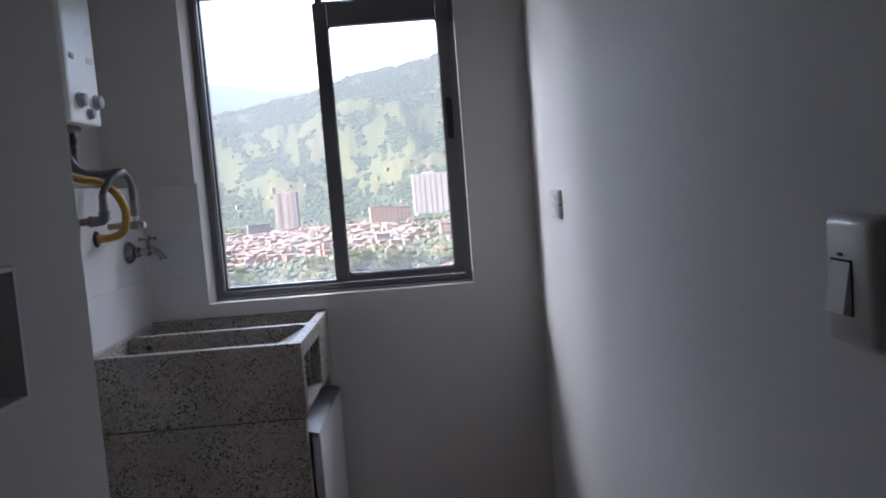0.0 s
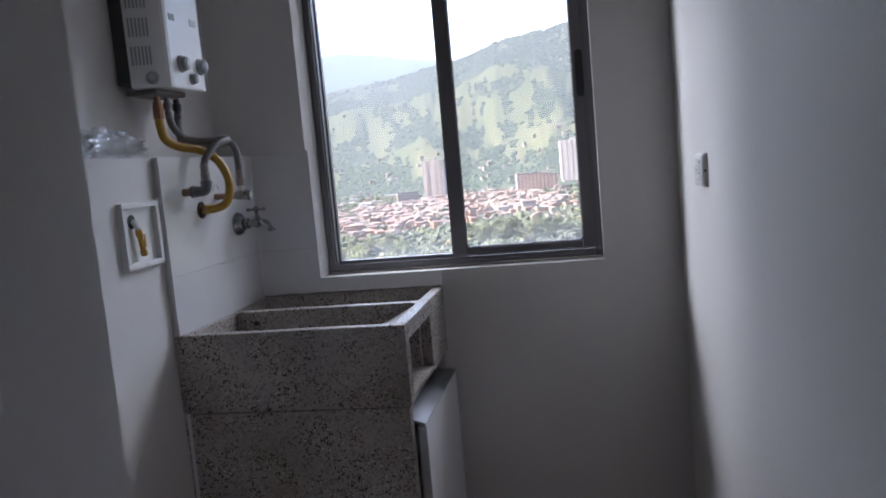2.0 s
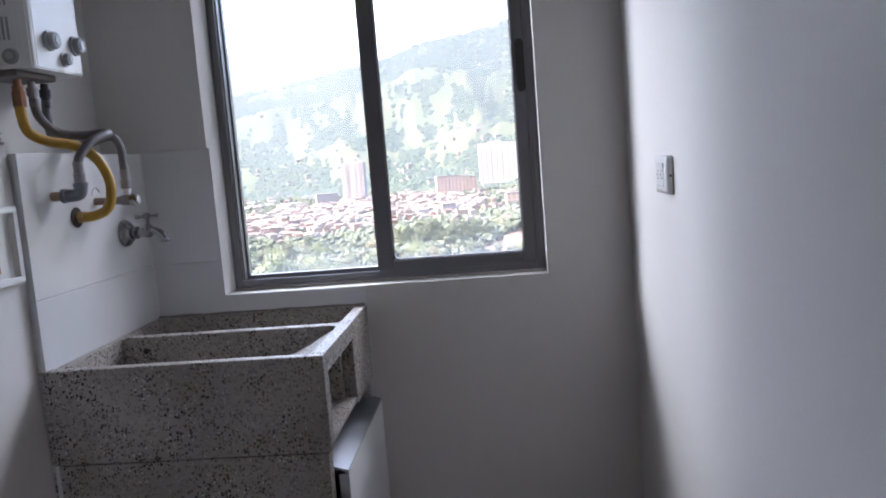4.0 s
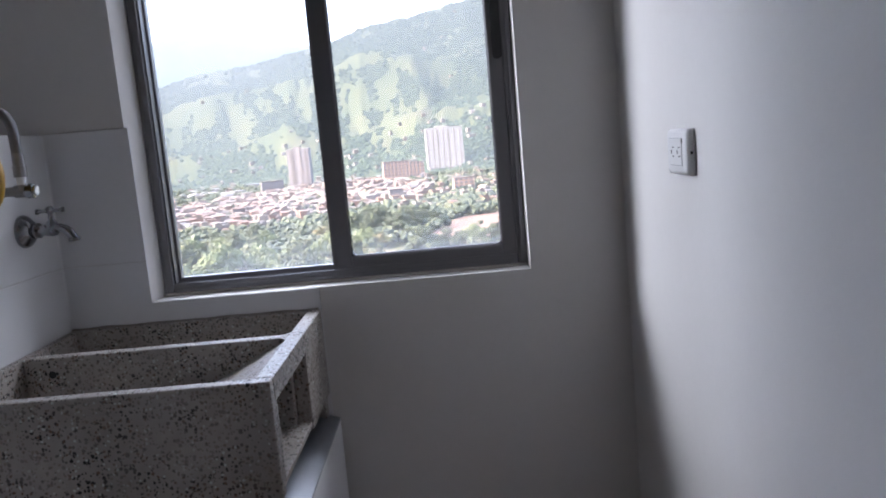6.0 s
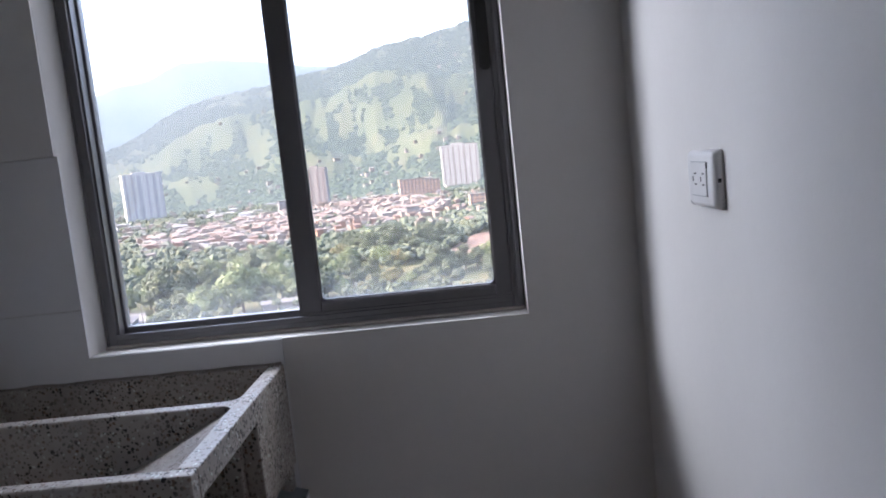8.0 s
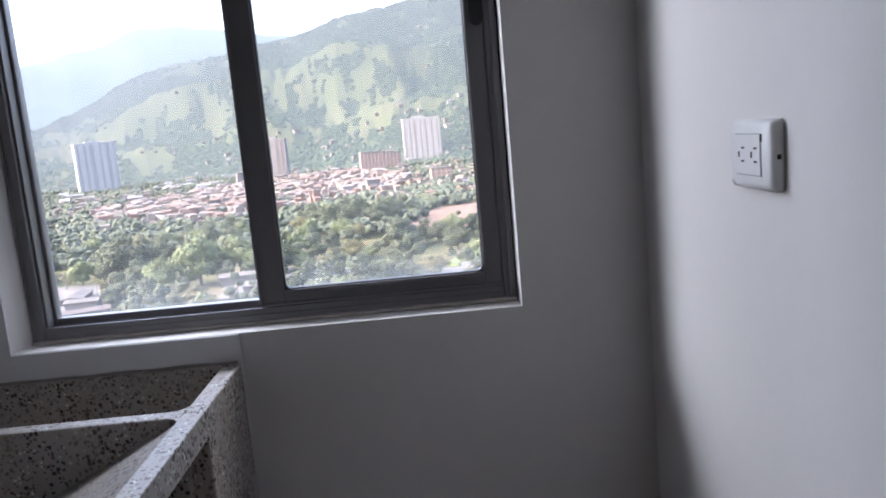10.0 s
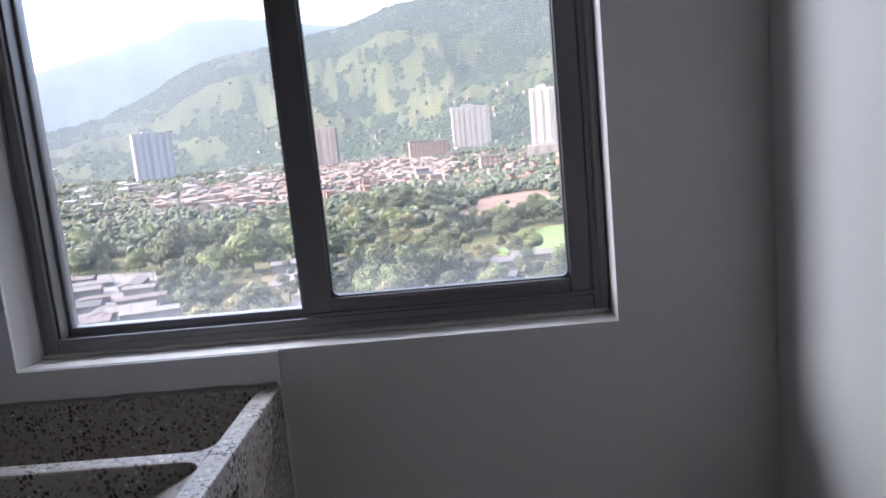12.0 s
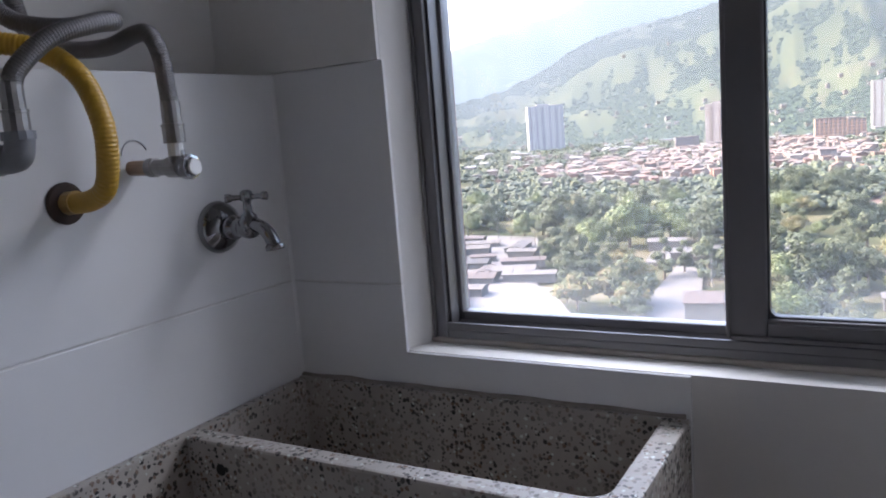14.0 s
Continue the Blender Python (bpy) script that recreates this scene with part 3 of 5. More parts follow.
part("washboard", prism(bmesh.new(), [(0.5365, 0.874), (0.18, 0.701), (0.22, 0.701), (0.5365, 0.842)], "y", -0.5055, -0.2435), TERRAZZO, sink, "sloping washboard")
part("niche_back", boxed(0.385, 0.405, -0.5055, -0.2435, 0.7005, 0.783), TERRAZZO, sink)
part("niche_cheek", boxed(0.537, SX - 0.001, -0.5055, -0.492, 0.7005, 0.8375, bevel=0.003), TERRAZZO, sink)
# rounded junctions of divider and rim
for sy, y, z0 in ((1, -0.2155, 0.7005), (-1, -0.2425, 0.866)):
    pts = [(0.5372, y), (0.5372, y + sy * 0.022)]
    pts += [(0.5372 - 0.022 * (1 - math.cos(radians(a))), y + sy * 0.022 * (1 - math.sin(radians(a)))) for a in (15, 30, 45, 60, 75)]
    pts += [(0.5152, y)]
    part("fillet", prism(bmesh.new(), pts, "z", z0, SZ1 - 0.0012), TERRAZZO, sink)
part("overflow_hole", lathe(bmesh.new(), [(0, 0.0075), (0.0006, 0.007)], (0.072, -0.2432, 0.845), (0, -1, 0), 18), SLOT, sink, "dark overflow hole")
bm = bmesh.new()
ends = []
for k in range(57):                                        # one uneven strip along the back rim
    x = 0.002 + k * 0.0100
    d, h = 0.0062 + 0.0022 * noise.noise((x * 25, 1, 1)), 0.0042 + 0.0022 * noise.noise((x * 18, 4, 1))
    ends.append([bm.verts.new((x, y, SZ1 + z)) for y, z in ((-0.0008, -0.002), (-d, -0.002), (-d * 0.8, h * 0.55), (-d * 0.35, h), (-0.0008, h))])
for a, b in zip(ends, ends[1:]):
    for k in range(5):
        bm.faces.new((a[k], a[(k + 1) % 5], b[(k + 1) % 5], b[k]))
bm.faces.new(ends[0])
bm.faces.new(ends[-1][::-1])
bmesh.ops.recalc_face_normals(bm, faces=bm.faces[:])
part("mortar_bead", bm, mat("brownish_mortar", (0.24, 0.215, 0.195), 0.85, vary=0.3, scale=40, bump=0.3), sink, "uneven brownish mortar bead")
part("support_panel", boxed(-0.0165, 0.560, SY + 0.002, -0.498, 0.0, SZ0 - 0.002, bevel=0.003), TERRAZZO, sink)
part("support_panel", boxed(0.001, 0.560, -0.034, -0.001, 0.0, SZ0 - 0.002, bevel=0.003), TERRAZZO, sink)
settle(sink)
cab = thing("sink_cabinet", (0.29, -0.26, 0), "white laminate cabinet with a metal grip under the sink", "cabinet")
bm = bmesh.new()
box(bm, 0.02, 0.528, -0.496, -0.480, 0.08, 0.66)
box(bm, 0.02, 0.528, -0.052, -0.036, 0.08, 0.66)
box(bm, 0.02, 0.528, -0.479, -0.053, 0.08, 0.096)
box(bm, 0.004, 0.0195, -0.496, -0.036, 0.08, 0.66)
part("carcass", bm, LAMINATE, cab)
part("door", boxed(0.568, 0.586, -0.488, -0.010, 0.09, 0.620, bevel=0.0015), LAMINATE, cab)
bm = bmesh.new()
prism(bm, [(0.530, 0.6875), (0.533, 0.6875), (0.533, 0.642), (0.586, 0.626), (0.586, 0.6215), (0.530, 0.636)], "y", -0.488, -0.010)
part("grip_profile", bm, PROFILE, cab, "recessed aluminium grip")
part("edge_strip", boxed(0.5665, 0.5875, -0.494, -0.4885, 0.09, 0.620, bevel=0.001), PROFILE, cab, "grey metal edge")
settle(cab)

# ---------------------------------------------------------------- gas water heater
heater = thing("water_heater", (LX, -0.38, 1.49), "white wall-hung gas water heater with grey knobs", "water heater")
HZ0, HZ1 = 1.49, 1.95
bm = bmesh.new()
prism(bm, [(-0.066, -0.494), (-0.001, -0.470), (0.018, -0.460), (0.022, -0.450), (0.026, -0.290), (0.022, -0.276), (-0.066, -0.262)], "z", HZ0, HZ1, bevel=0.003)
shell = part("front_cover", bm, HEATER, heater)
part("back_plate", boxed(LX + 0.001, -0.0665, -0.488, -0.268, HZ0 + 0.01, HZ1 + 0.02, bevel=0.003), DARKMET, heater)
part("burner_tray", boxed(-0.095, -0.010, -0.474, -0.330, HZ0 - 0.015, HZ0 - 0.001, bevel=0.005), mat("brown_grey_steel", (0.13, 0.115, 0.105), 0.5, metal=0.3, vary=0.2, scale=20), heater)
side_dir = Vector((0.065, 0.024, 0)).normalized()
side_n = Vector((0.024, -0.065, 0)).normalized()
for row in range(3):
    for k in range(6):
        bm = bmesh.new()
        c = Vector((-0.066, -0.494, 0)) + side_dir * (0.012 + 0.0085 * k) + side_n * 0.0004
        a = c - side_dir * 0.0022
        b = c + side_dir * 0.0022
        z0 = HZ0 + 0.055 + row * 0.068
        vs = [(a.x, a.y), (b.x, b.y), (b.x + side_n.x * 0.0012, b.y + side_n.y * 0.0012), (a.x + side_n.x * 0.0012, a.y + side_n.y * 0.0012)]
        prism(bm, vs, "z", z0, z0 + 0.045)
        part("vent_slot", bm, KNOB, shell)


def knob(at, n, r, depth, ring=KCAP):
    bm = bmesh.new()
    lathe(bm, [(0, r * 1.08), (depth * 0.25, r * 1.05), (depth * 0.3, r * 0.92), (depth * 0.9, r * 0.85), (depth, r * 0.75)], at, n)
    k = part("knob", bm, KNOB, heater, smooth=False)
    bm = bmesh.new()
    d = Vector(n).normalized()
    s = d.orthogonal().normalized()
    c = Vector(at) + d * (depth + 0.001)
    lathe(bm, [(0, r * 0.5), (0.0015, r * 0.45)], c, n, 16)
    part("knob_cap", bm, ring, k)


front_n = (1, 0.02, 0)
knob((0.0235, -0.400, 1.551), front_n, 0.020, 0.018)
knob((0.0255, -0.306, 1.553), front_n, 0.020, 0.018)
knob((0.0245, -0.352, 1.518), front_n, 0.0145, 0.014)
knob((-0.016, -0.4765, 1.513), tuple(side_n), 0.0145, 0.010)
for k in range(3):
    bm = bmesh.new()
    box(bm, 0.0215, 0.0232, -0.4345 + k * 0.010, -0.4285 + k * 0.010, 1.655, 1.672, bevel=0.0006)
    part("indicator_slot", bm, SLOT, shell)
part("label_plate", boxed(0.0225, 0.0262, -0.335, -0.300, 1.655, 1.672, bevel=0.0006), mat("pale_grey_print", (0.62, 0.63, 0.64), 0.5), shell, "faint grey print")
for y, m in ((-0.441, COPPER), (-0.392, NICKEL), (-0.345, DARKMET)):
    bm = bmesh.new()
    lathe(bm, [(0, 0.008), (0.012, 0.008), (0.0125, 0.0115), (0.030, 0.0115), (0.0305, 0.009), (0.052, 0.009)], (-0.032, y, HZ0 - 0.018), (0, 0, -1), 12)
    part("inlet_fitting", bm, m, heater)
settle(heater)

# ---------------------------------------------------------------- hoses and valves
bm = tube(bmesh.new(), smooth_line([(-0.032, -0.441, 1.435), (-0.032, -0.441, 1.40), (-0.028, -0.430, 1.365), (-0.005, -0.405, 1.345), (0.032, -0.368, 1.333),
                                    (0.066, -0.352, 1.305), (0.088, -0.350, 1.262), (0.090, -0.350, 1.225), (0.076, -0.347, 1.193), (0.045, -0.344, 1.180), (0.006, -0.343, 1.178)]), 0.0112, 14, rib=0.0006, pitch=0.0045)
gas = tagged(link("gas_hose", bm, YELLOW, smooth=True), "yellow corrugated gas hose from heater to wall", "gas hose")
# raised disc; the dark of the wall hole is put into its colour
bm = bmesh.new()
lathe(bm, [(0, 0.0225), (0.002, 0.0228), (0.004, 0.0205), (0.0045, 0.015)], (0.0003, -0.343, 1.178), (1, 0, 0), 22)
part("wall_flange", bm, HOLE_DARK, gas, "dark flange standing in for the black wall hole")
bm = bmesh.new()
lathe(bm, [(0, 0.0125), (0.014, 0.0125)], (0.0075, -0.3435, 1.1782), (1, 0, 0.05), 12)
part("end_collar", bm, BRASS, gas, "brass collar")
bm = bmesh.new()
lathe(bm, [(0, 0.0135), (0.03, 0.0135)], (-0.032, -0.441, 1.447), (0, 0, -1), 8)
part("end_nut", bm, COPPER, gas, "brown hose nut")


def hose(line, nut_at, nut_dir, label):
    h = tagged(link("braided_hose", tube(bmesh.new(), smooth_line(line), 0.0098, 14, rib=0.0004, pitch=0.0032), BRAID, smooth=True), label, "water hose", "heater water hoses")
    bm = bmesh.new()
    d = Vector(nut_dir)
    lathe(bm, [(0, 0.0105), (0.024, 0.0105), (0.0245, 0.0125), (0.027, 0.0125), (0.0275, 0.0118), (0.045, 0.0118)], nut_at, nut_dir, 14)
    part("crimp_sleeve", bm, NICKEL, h, "nickel sleeve and nut")
    bm = bmesh.new()
    lathe(bm, [(0, 0.0085), (0.014, 0.0085)], Vector(nut_at) + d * 0.0452, nut_dir, 12)
    part("white_washer_neck", bm, WPLAST, h)
    return h


hose([(-0.032, -0.392, 1.437), (-0.028, -0.386, 1.400), (-0.006, -0.365, 1.366), (0.034, -0.338, 1.356), (0.066, -0.316, 1.360), (0.084, -0.318, 1.357),
      (0.086, -0.345, 1.352), (0.078, -0.385, 1.338), (0.066, -0.414, 1.310), (0.062, -0.420, 1.292)], (0.062, -0.420, 1.297), (0, 0, -1), "grey braided water hose looping down to an elbow")
hose([(-0.032, -0.345, 1.437), (-0.036, -0.343, 1.395), (-0.036, -0.330, 1.360), (-0.020, -0.300, 1.343), (0.015, -0.275, 1.342), (0.050, -0.265, 1.352), (0.070, -0.263, 1.349), (0.080, -0.260, 1.325),
      (0.080, -0.257, 1.290), (0.080, -0.256, 1.270)], (0.080, -0.256, 1.278), (0, 0, -1), "grey braided water hose arching down to a valve")
elbow = tagged(link("pipe_elbow", tube(bmesh.new(), smooth_line([(0.028, -0.424, 1.228), (0.046, -0.422, 1.228), (0.058, -0.421, 1.231), (0.062, -0.420, 1.243), (0.062, -0.420, 1.252)]), 0.0135, 16), GREYPVC, smooth=True), "dark grey pipe elbow on a beige wall stub", "pipe elbow")
part("pipe_stub", lathe(bmesh.new(), [(0, 0.010), (0.032, 0.010)], (0.0002, -0.425, 1.228), (1, 0, 0), 14), BEIGE, elbow, "beige plastic stub")
part("collar", lathe(bmesh.new(), [(0, 0.0152), (0.010, 0.0152)], (0.023, -0.4245, 1.228), (1, 0, 0), 14), GREYPVC, elbow)
part("collar", lathe(bmesh.new(), [(0, 0.0152), (0.008, 0.0152)], (0.062, -0.420, 1.245), (0, 0, 1), 14), GREYPVC, elbow)
valve = tagged(link("shutoff_valve", lathe(bmesh.new(), [(0, 0.0085), (0.002, 0.0110), (0.012, 0.0110), (0.0125, 0.0092), (0.034, 0.0092), (0.0345, 0.0118), (0.054, 0.0118), (0.0545, 0.010), (0.063, 0.010)], (0.030, -0.2535, 1.2075), (1, 0, -0.02), 14), NICKEL, smooth=False), "worn nickel shutoff valve on a beige wall stub", "valve")
part("pipe_stub", lathe(bmesh.new(), [(0, 0.0088), (0.030, 0.0088)], (0.0002, -0.253, 1.208), (1, 0, -0.02), 14), BEIGE, valve, "beige plastic stub")
part("valve_knob", lathe(bmesh.new(), [(0, 0.0138), (0.012, 0.0138), (0.0125, 0.0105), (0.016, 0.0100)], (0.088, -0.254, 1.206), (1, 0, -0.02), 8), CHROME, valve)
part("knob_cap", lathe(bmesh.new(), [(0, 0.0095), (0.0015, 0.0088)], (0.1042, -0.254, 1.2057), (1, 0, -0.02), 14), WPLAST, valve, "white cap")
part("valve_neck", lathe(bmesh.new(), [(0, 0.0095), (0.018, 0.0085)], (0.080, -0.255, 1.207), (0, 0, 1), 14), NICKEL, valve)
bm = bmesh.new()
tube(bm, [Vector((0.0006, -0.247 + 0.018 * math.cos(a), 1.222 + 0.018 * math.sin(a))) for a in (radians(20 + 12 * k) for k in range(14))], 0.0009, sides=6)
part("pencil_mark", bm, KNOB, valve, "thin dark arc marked on the tile")

# ---------------------------------------------------------------- garden tap over the sink
FA = Vector((0.0, -0.134, 1.122))
out_dir = Vector((1, -0.14, 0)).normalized()
tap = tagged(link("tap", lathe(bmesh.new(), [(0, 0.034), (0.004, 0.0345), (0.012, 0.031), (0.020, 0.022), (0.024, 0.016)], FA + Vector((0.0003, 0, 0)), (1, 0, 0), 32), CHROME, smooth=True), "chrome garden tap with cross-bar handle", "tap")
B1 = FA + out_dir * 0.055
part("body", lathe(bmesh.new(), [(0, 0.010), (0.012, 0.010), (0.013, 0.0155), (0.024, 0.0155), (0.026, 0.011), (0.040, 0.012), (0.052, 0.014), (0.060, 0.012)], FA + out_dir * 0.014, out_dir, 18), CHROME, tap, smooth=True)
part("spout", tube(bmesh.new(), smooth_line([B1 + out_dir * 0.004, B1 + out_dir * 0.022 + Vector((0, 0, 0.004)), B1 + out_dir * 0.042 + Vector((0, 0, -0.002)), B1 + out_dir * 0.053 + Vector((0, 0, -0.016)), B1 + out_dir * 0.056 + Vector((0, 0, -0.024))]), 0.0088, 16), CHROME, tap, smooth=True)
part("spout_lip", lathe(bmesh.new(), [(0, 0.0095), (0.003, 0.0118), (0.008, 0.0118), (0.0085, 0.008)], B1 + out_dir * 0.0555 + Vector((0, 0, -0.018)), (out_dir.x * 0.15, 0, -1), 18), CHROME, tap, smooth=True)
S1 = B1 + out_dir * 0.012
part("bonnet", lathe(bmesh.new(), [(-0.004, 0.013), (0.010, 0.014), (0.012, 0.011), (0.016, 0.0105), (0.020, 0.006), (0.034, 0.005), (0.035, 0.008), (0.045, 0.008), (0.048, 0.004)], S1, (0, 0, 1), 18), CHROME, tap, smooth=True)
hd = Vector((0.86, 0.5, 0)).normalized()
part("handle", lathe(bmesh.new(), [(-0.027, 0.003), (-0.026, 0.0055), (-0.020, 0.0055), (-0.018, 0.0035), (0.018, 0.0035), (0.020, 0.0055), (0.026, 0.0055), (0.027, 0.003)], S1 + Vector((0, 0, 0.039)), hd, 12), CHROME, tap, smooth=True)

# ---------------------------------------------------------------- gas valve boxes
def valve_box(y0, y1, z0, z1, face, depth, bar, proud, label, parts_label):
    b = thing("gas_valve_box", (face, (y0 + y1) / 2, z0), label, "valve box", "gas valve boxes")
    fx = face + proud
    part("frame_bar", boxed(face + 0.0003, fx, y0, y1, z1 - bar, z1, bevel=0.0015), WPLAST, b)
    part("frame_bar", boxed(face + 0.0003, fx, y0, y1, z0, z0 + bar, bevel=0.0015), WPLAST, b)
    part("frame_bar", boxed(face + 0.0003, fx, y0, y0 + bar, z0 + bar + 0.0003, z1 - bar - 0.0003, bevel=0.0015), WPLAST, b)
    part("frame_bar", boxed(face + 0.0003, fx, y1 - bar, y1, z0 + bar + 0.0003, z1 - bar - 0.0003, bevel=0.0015), WPLAST, b)
    back = face - depth
    part("back_plate", boxed(back + 0.0004, back + 0.002, y0 + bar * 0.6, y1 - bar * 0.6, z0 + bar * 0.6, z1 - bar * 0.6), WPLAST, b)
    cy, cz = y0 + (y1 - y0) * 0.34, z1 - 0.043
    part("pipe_hole", lathe(bmesh.new(), [(0, 0.0165), (0.0006, 0.016)], (back + 0.0022, cy, cz), (1, 0, 0), 24), SLOT, b, "dark round hole")
    part("pipe_neck", tube(bmesh.new(), smooth_line([(back + 0.003, cy, cz), (back + 0.010, cy + 0.001, cz - 0.004), (back + 0.014, cy + 0.002, cz - 0.018)]), 0.0062, 12), WPLAST, b, "white taped pipe neck", True)
    v = part("valve_body", lathe(bmesh.new(), [(0, 0.0065), (0.006, 0.0085), (0.016, 0.0085), (0.018, 0.0065), (0.048, 0.0065), (0.050, 0.0085), (0.062, 0.0080), (0.064, 0.004)], (back + 0.014, cy + 0.003, cz - 0.018), (0.02, 0.20, -1), 12), YELLOW, b, parts_label)
    part("valve_lever", boxed(back + 0.0215, back + 0.0245, cy + 0.009, cy + 0.016, cz - 0.060, cz - 0.030, bevel=0.001), BRASS, v, "brass lever")
    return settle(b)


valve_box(-0.700, -0.547, 1.068, 1.217, -0.018, 0.0, 0.0125, 0.015, "white framed gas valve box with a yellow valve", "yellow painted valve")

# recess in the passage wall with the same kind of valve
b = thing("wall_recess_valve", (0.43, -1.76, 1.063), "yellow gas valve inside a white recess of the passage wall", "gas valve")
for c in ((0.430, 0.4915, -1.8301, -1.8262, 1.0634, 1.2026), (0.430, 0.4935, -1.6962, -1.6904, 1.0634, 1.2026), (0.430, 0.4935, -1.8260, -1.6964, 1.0634, 1.0688), (0.430, 0.4935, -1.8260, -1.6964, 1.1972, 1.2026)):
    part("liner_side", boxed(*c, bevel=0.0008), WPLAST, b)
part("pipe_neck", tube(bmesh.new(), smooth_line([(0.4305, -1.784, 1.166), (0.462, -1.782, 1.165), (0.470, -1.776, 1.154)]), 0.007, 12), WPLAST, b, "", True)
part("valve_body", tube(bmesh.new(), smooth_line([(0.470, -1.776, 1.154), (0.474, -1.768, 1.130), (0.476, -1.755, 1.098), (0.476, -1.750, 1.086)]), 0.0085, 14), YELLOW, b, "yellow painted valve", True)
settle(b)

# ---------------------------------------------------------------- plastic bag on the ledge
bm = bmesh.new()
bmesh.ops.create_icosphere(bm, subdivisions=5, radius=1.0)
for v in bm.verts:
    p = v.co.copy()
    n1 = noise.noise(p * 2.1) * 0.30 + abs(noise.noise(p * 4.3)) * 0.42 + abs(noise.noise(p * 9.0)) * 0.16
    q = p * (0.72 + n1)
    v.co = (q.x * 0.034 - 0.060, q.y * 0.135 - 0.612, max(TOP + 0.0008, TOP + 0.030 + q.z * (0.040 - 0.016 * q.y)))
tagged(link("plastic_bag", bm, FILM, smooth=True), "crumpled clear plastic bag lying on the ledge", "plastic bag")

# ---------------------------------------------------------------- outlet and switch
def cover_plate(name, y0, y1, z0, z1, depth, label, category):
    """Landscape cover with softly pillowed rim, on the side wall."""
    ob = thing(name, (RX, (y0 + y1) / 2, (z0 + z1) / 2), label, category)
    bm = bmesh.new()
    prof = [(0.0, 0.0), (0.30, -0.0003), (0.65, 0.0012), (0.88, 0.0032), (1.0, 0.0072)]
    rings = []
    for k, (h, ins) in enumerate(prof):
        x = RX - 0.0003 - depth * h
        c = 0.004
        yy0, yy1, zz0, zz1 = y0 + ins, y1 - ins, z0 + ins, z1 - ins
        rings.append([bm.verts.new((x, a, b_)) for a, b_ in ((yy0 + c, zz0), (yy1 - c, zz0), (yy1, zz0 + c), (yy1, zz1 - c), (yy1 - c, zz1), (yy0 + c, zz1), (yy0, zz1 - c), (yy0, zz0 + c))])
    for a, b_ in zip(rings, rings[1:]):
        for k in range(8):
            bm.faces.new((a[k], a[(k + 1) % 8], b_[(k + 1) % 8], b_[k]))
    bm.faces.new(rings[0][::-1])
    bm.faces.new(rings[-1])
    bmesh.ops.recalc_face_normals(bm, faces=bm.faces[:])
    p = part("cover", bm, WPLAST, ob, smooth=True)
    return ob, p


out, cov = cover_plate("power_outlet", -0.492, -0.384, 1.141, 1.216, 0.0135, "white double power outlet on the side wall", "outlet")
fx = RX - 0.0003 - 0.0135
insert = part("socket_insert", boxed(fx - 0.0012, fx + 0.002, -0.4670, -0.4060, 1.1575, 1.2005, bevel=0.0005), WPLAST, out)
bm = bmesh.new()
box(bm, fx - 0.0004, fx + 0.001, -0.4682, -0.4048, 1.1563, 1.2017)
part("insert_gap", bm, KNOB, out, "thin dark gap round the insert")
for cy in (-0.453, -0.4215):
    for dy, dz, hy, hz in ((0.0065, 0, 0.0014, 0.0032), (-0.0035, 0.0072, 0.0035, 0.0010), (-0.0035, -0.0072, 0.0035, 0.0010)):
        part("slot", boxed(fx - 0.00165, fx - 0.0010, cy + dy - hy, cy + dy + hy, 1.179 + dz - hz, 1.179 + dz + hz), SLOT, insert)
part("release_notch", boxed(fx - 0.0010, fx + 0.001, -0.4702, -0.4678, 1.193, 1.201), SLOT, out)
part("release_notch", boxed(RX - 0.008, RX - 0.004, -0.4926, -0.4918, 1.175, 1.180), SLOT, out)
settle(out)

sw, cov = cover_plate("light_switch", -1.914, -1.841, 1.094, 1.201, 0.017, "white light switch with a tilted rocker on the side wall", "switch")
fx = RX - 0.0003 - 0.017
bm = prism(bmesh.new(), [(fx + 0.001, 1.122), (fx - 0.008, 1.122), (fx - 0.0008, 1.164), (fx + 0.001, 1.164)], "y", -1.884, -1.855, bevel=0.0005)
part("rocker", bm, WPLAST, sw)
part("rocker_gap", boxed(fx - 0.0004, fx + 0.001, -1.8855, -1.8535, 1.120, 1.1655), SLOT, sw)
part("pilot_window", boxed(fx - 0.0010, fx, -1.872, -1.865, 1.168, 1.1705), SLOT, sw)
settle(sw)

# ================================================================ outside: valley floor, town and hills
GZ = -55.0
EYE = (0.9, -1.4)
rng = random.Random(11)


def polar(az, r, z=GZ):
    a = radians(az)
    return (EYE[0] + r * math.sin(a), EYE[1] + r * math.cos(a), z)


def span(x, pts):
    return float(np.interp(x, [p[0] for p in pts], [p[1] for p in pts]))


def mesh_from(name, verts, faces, material, smooth=False, parent=None):
    me = bpy.data.meshes.new(name)
    me.from_pydata(verts, [], faces)
    me.materials.append(material)
    if smooth:
        me.polygons.foreach_set("use_smooth", [True] * len(me.polygons))
    ob = new(name, me)
    ob.parent = parent
    return ob


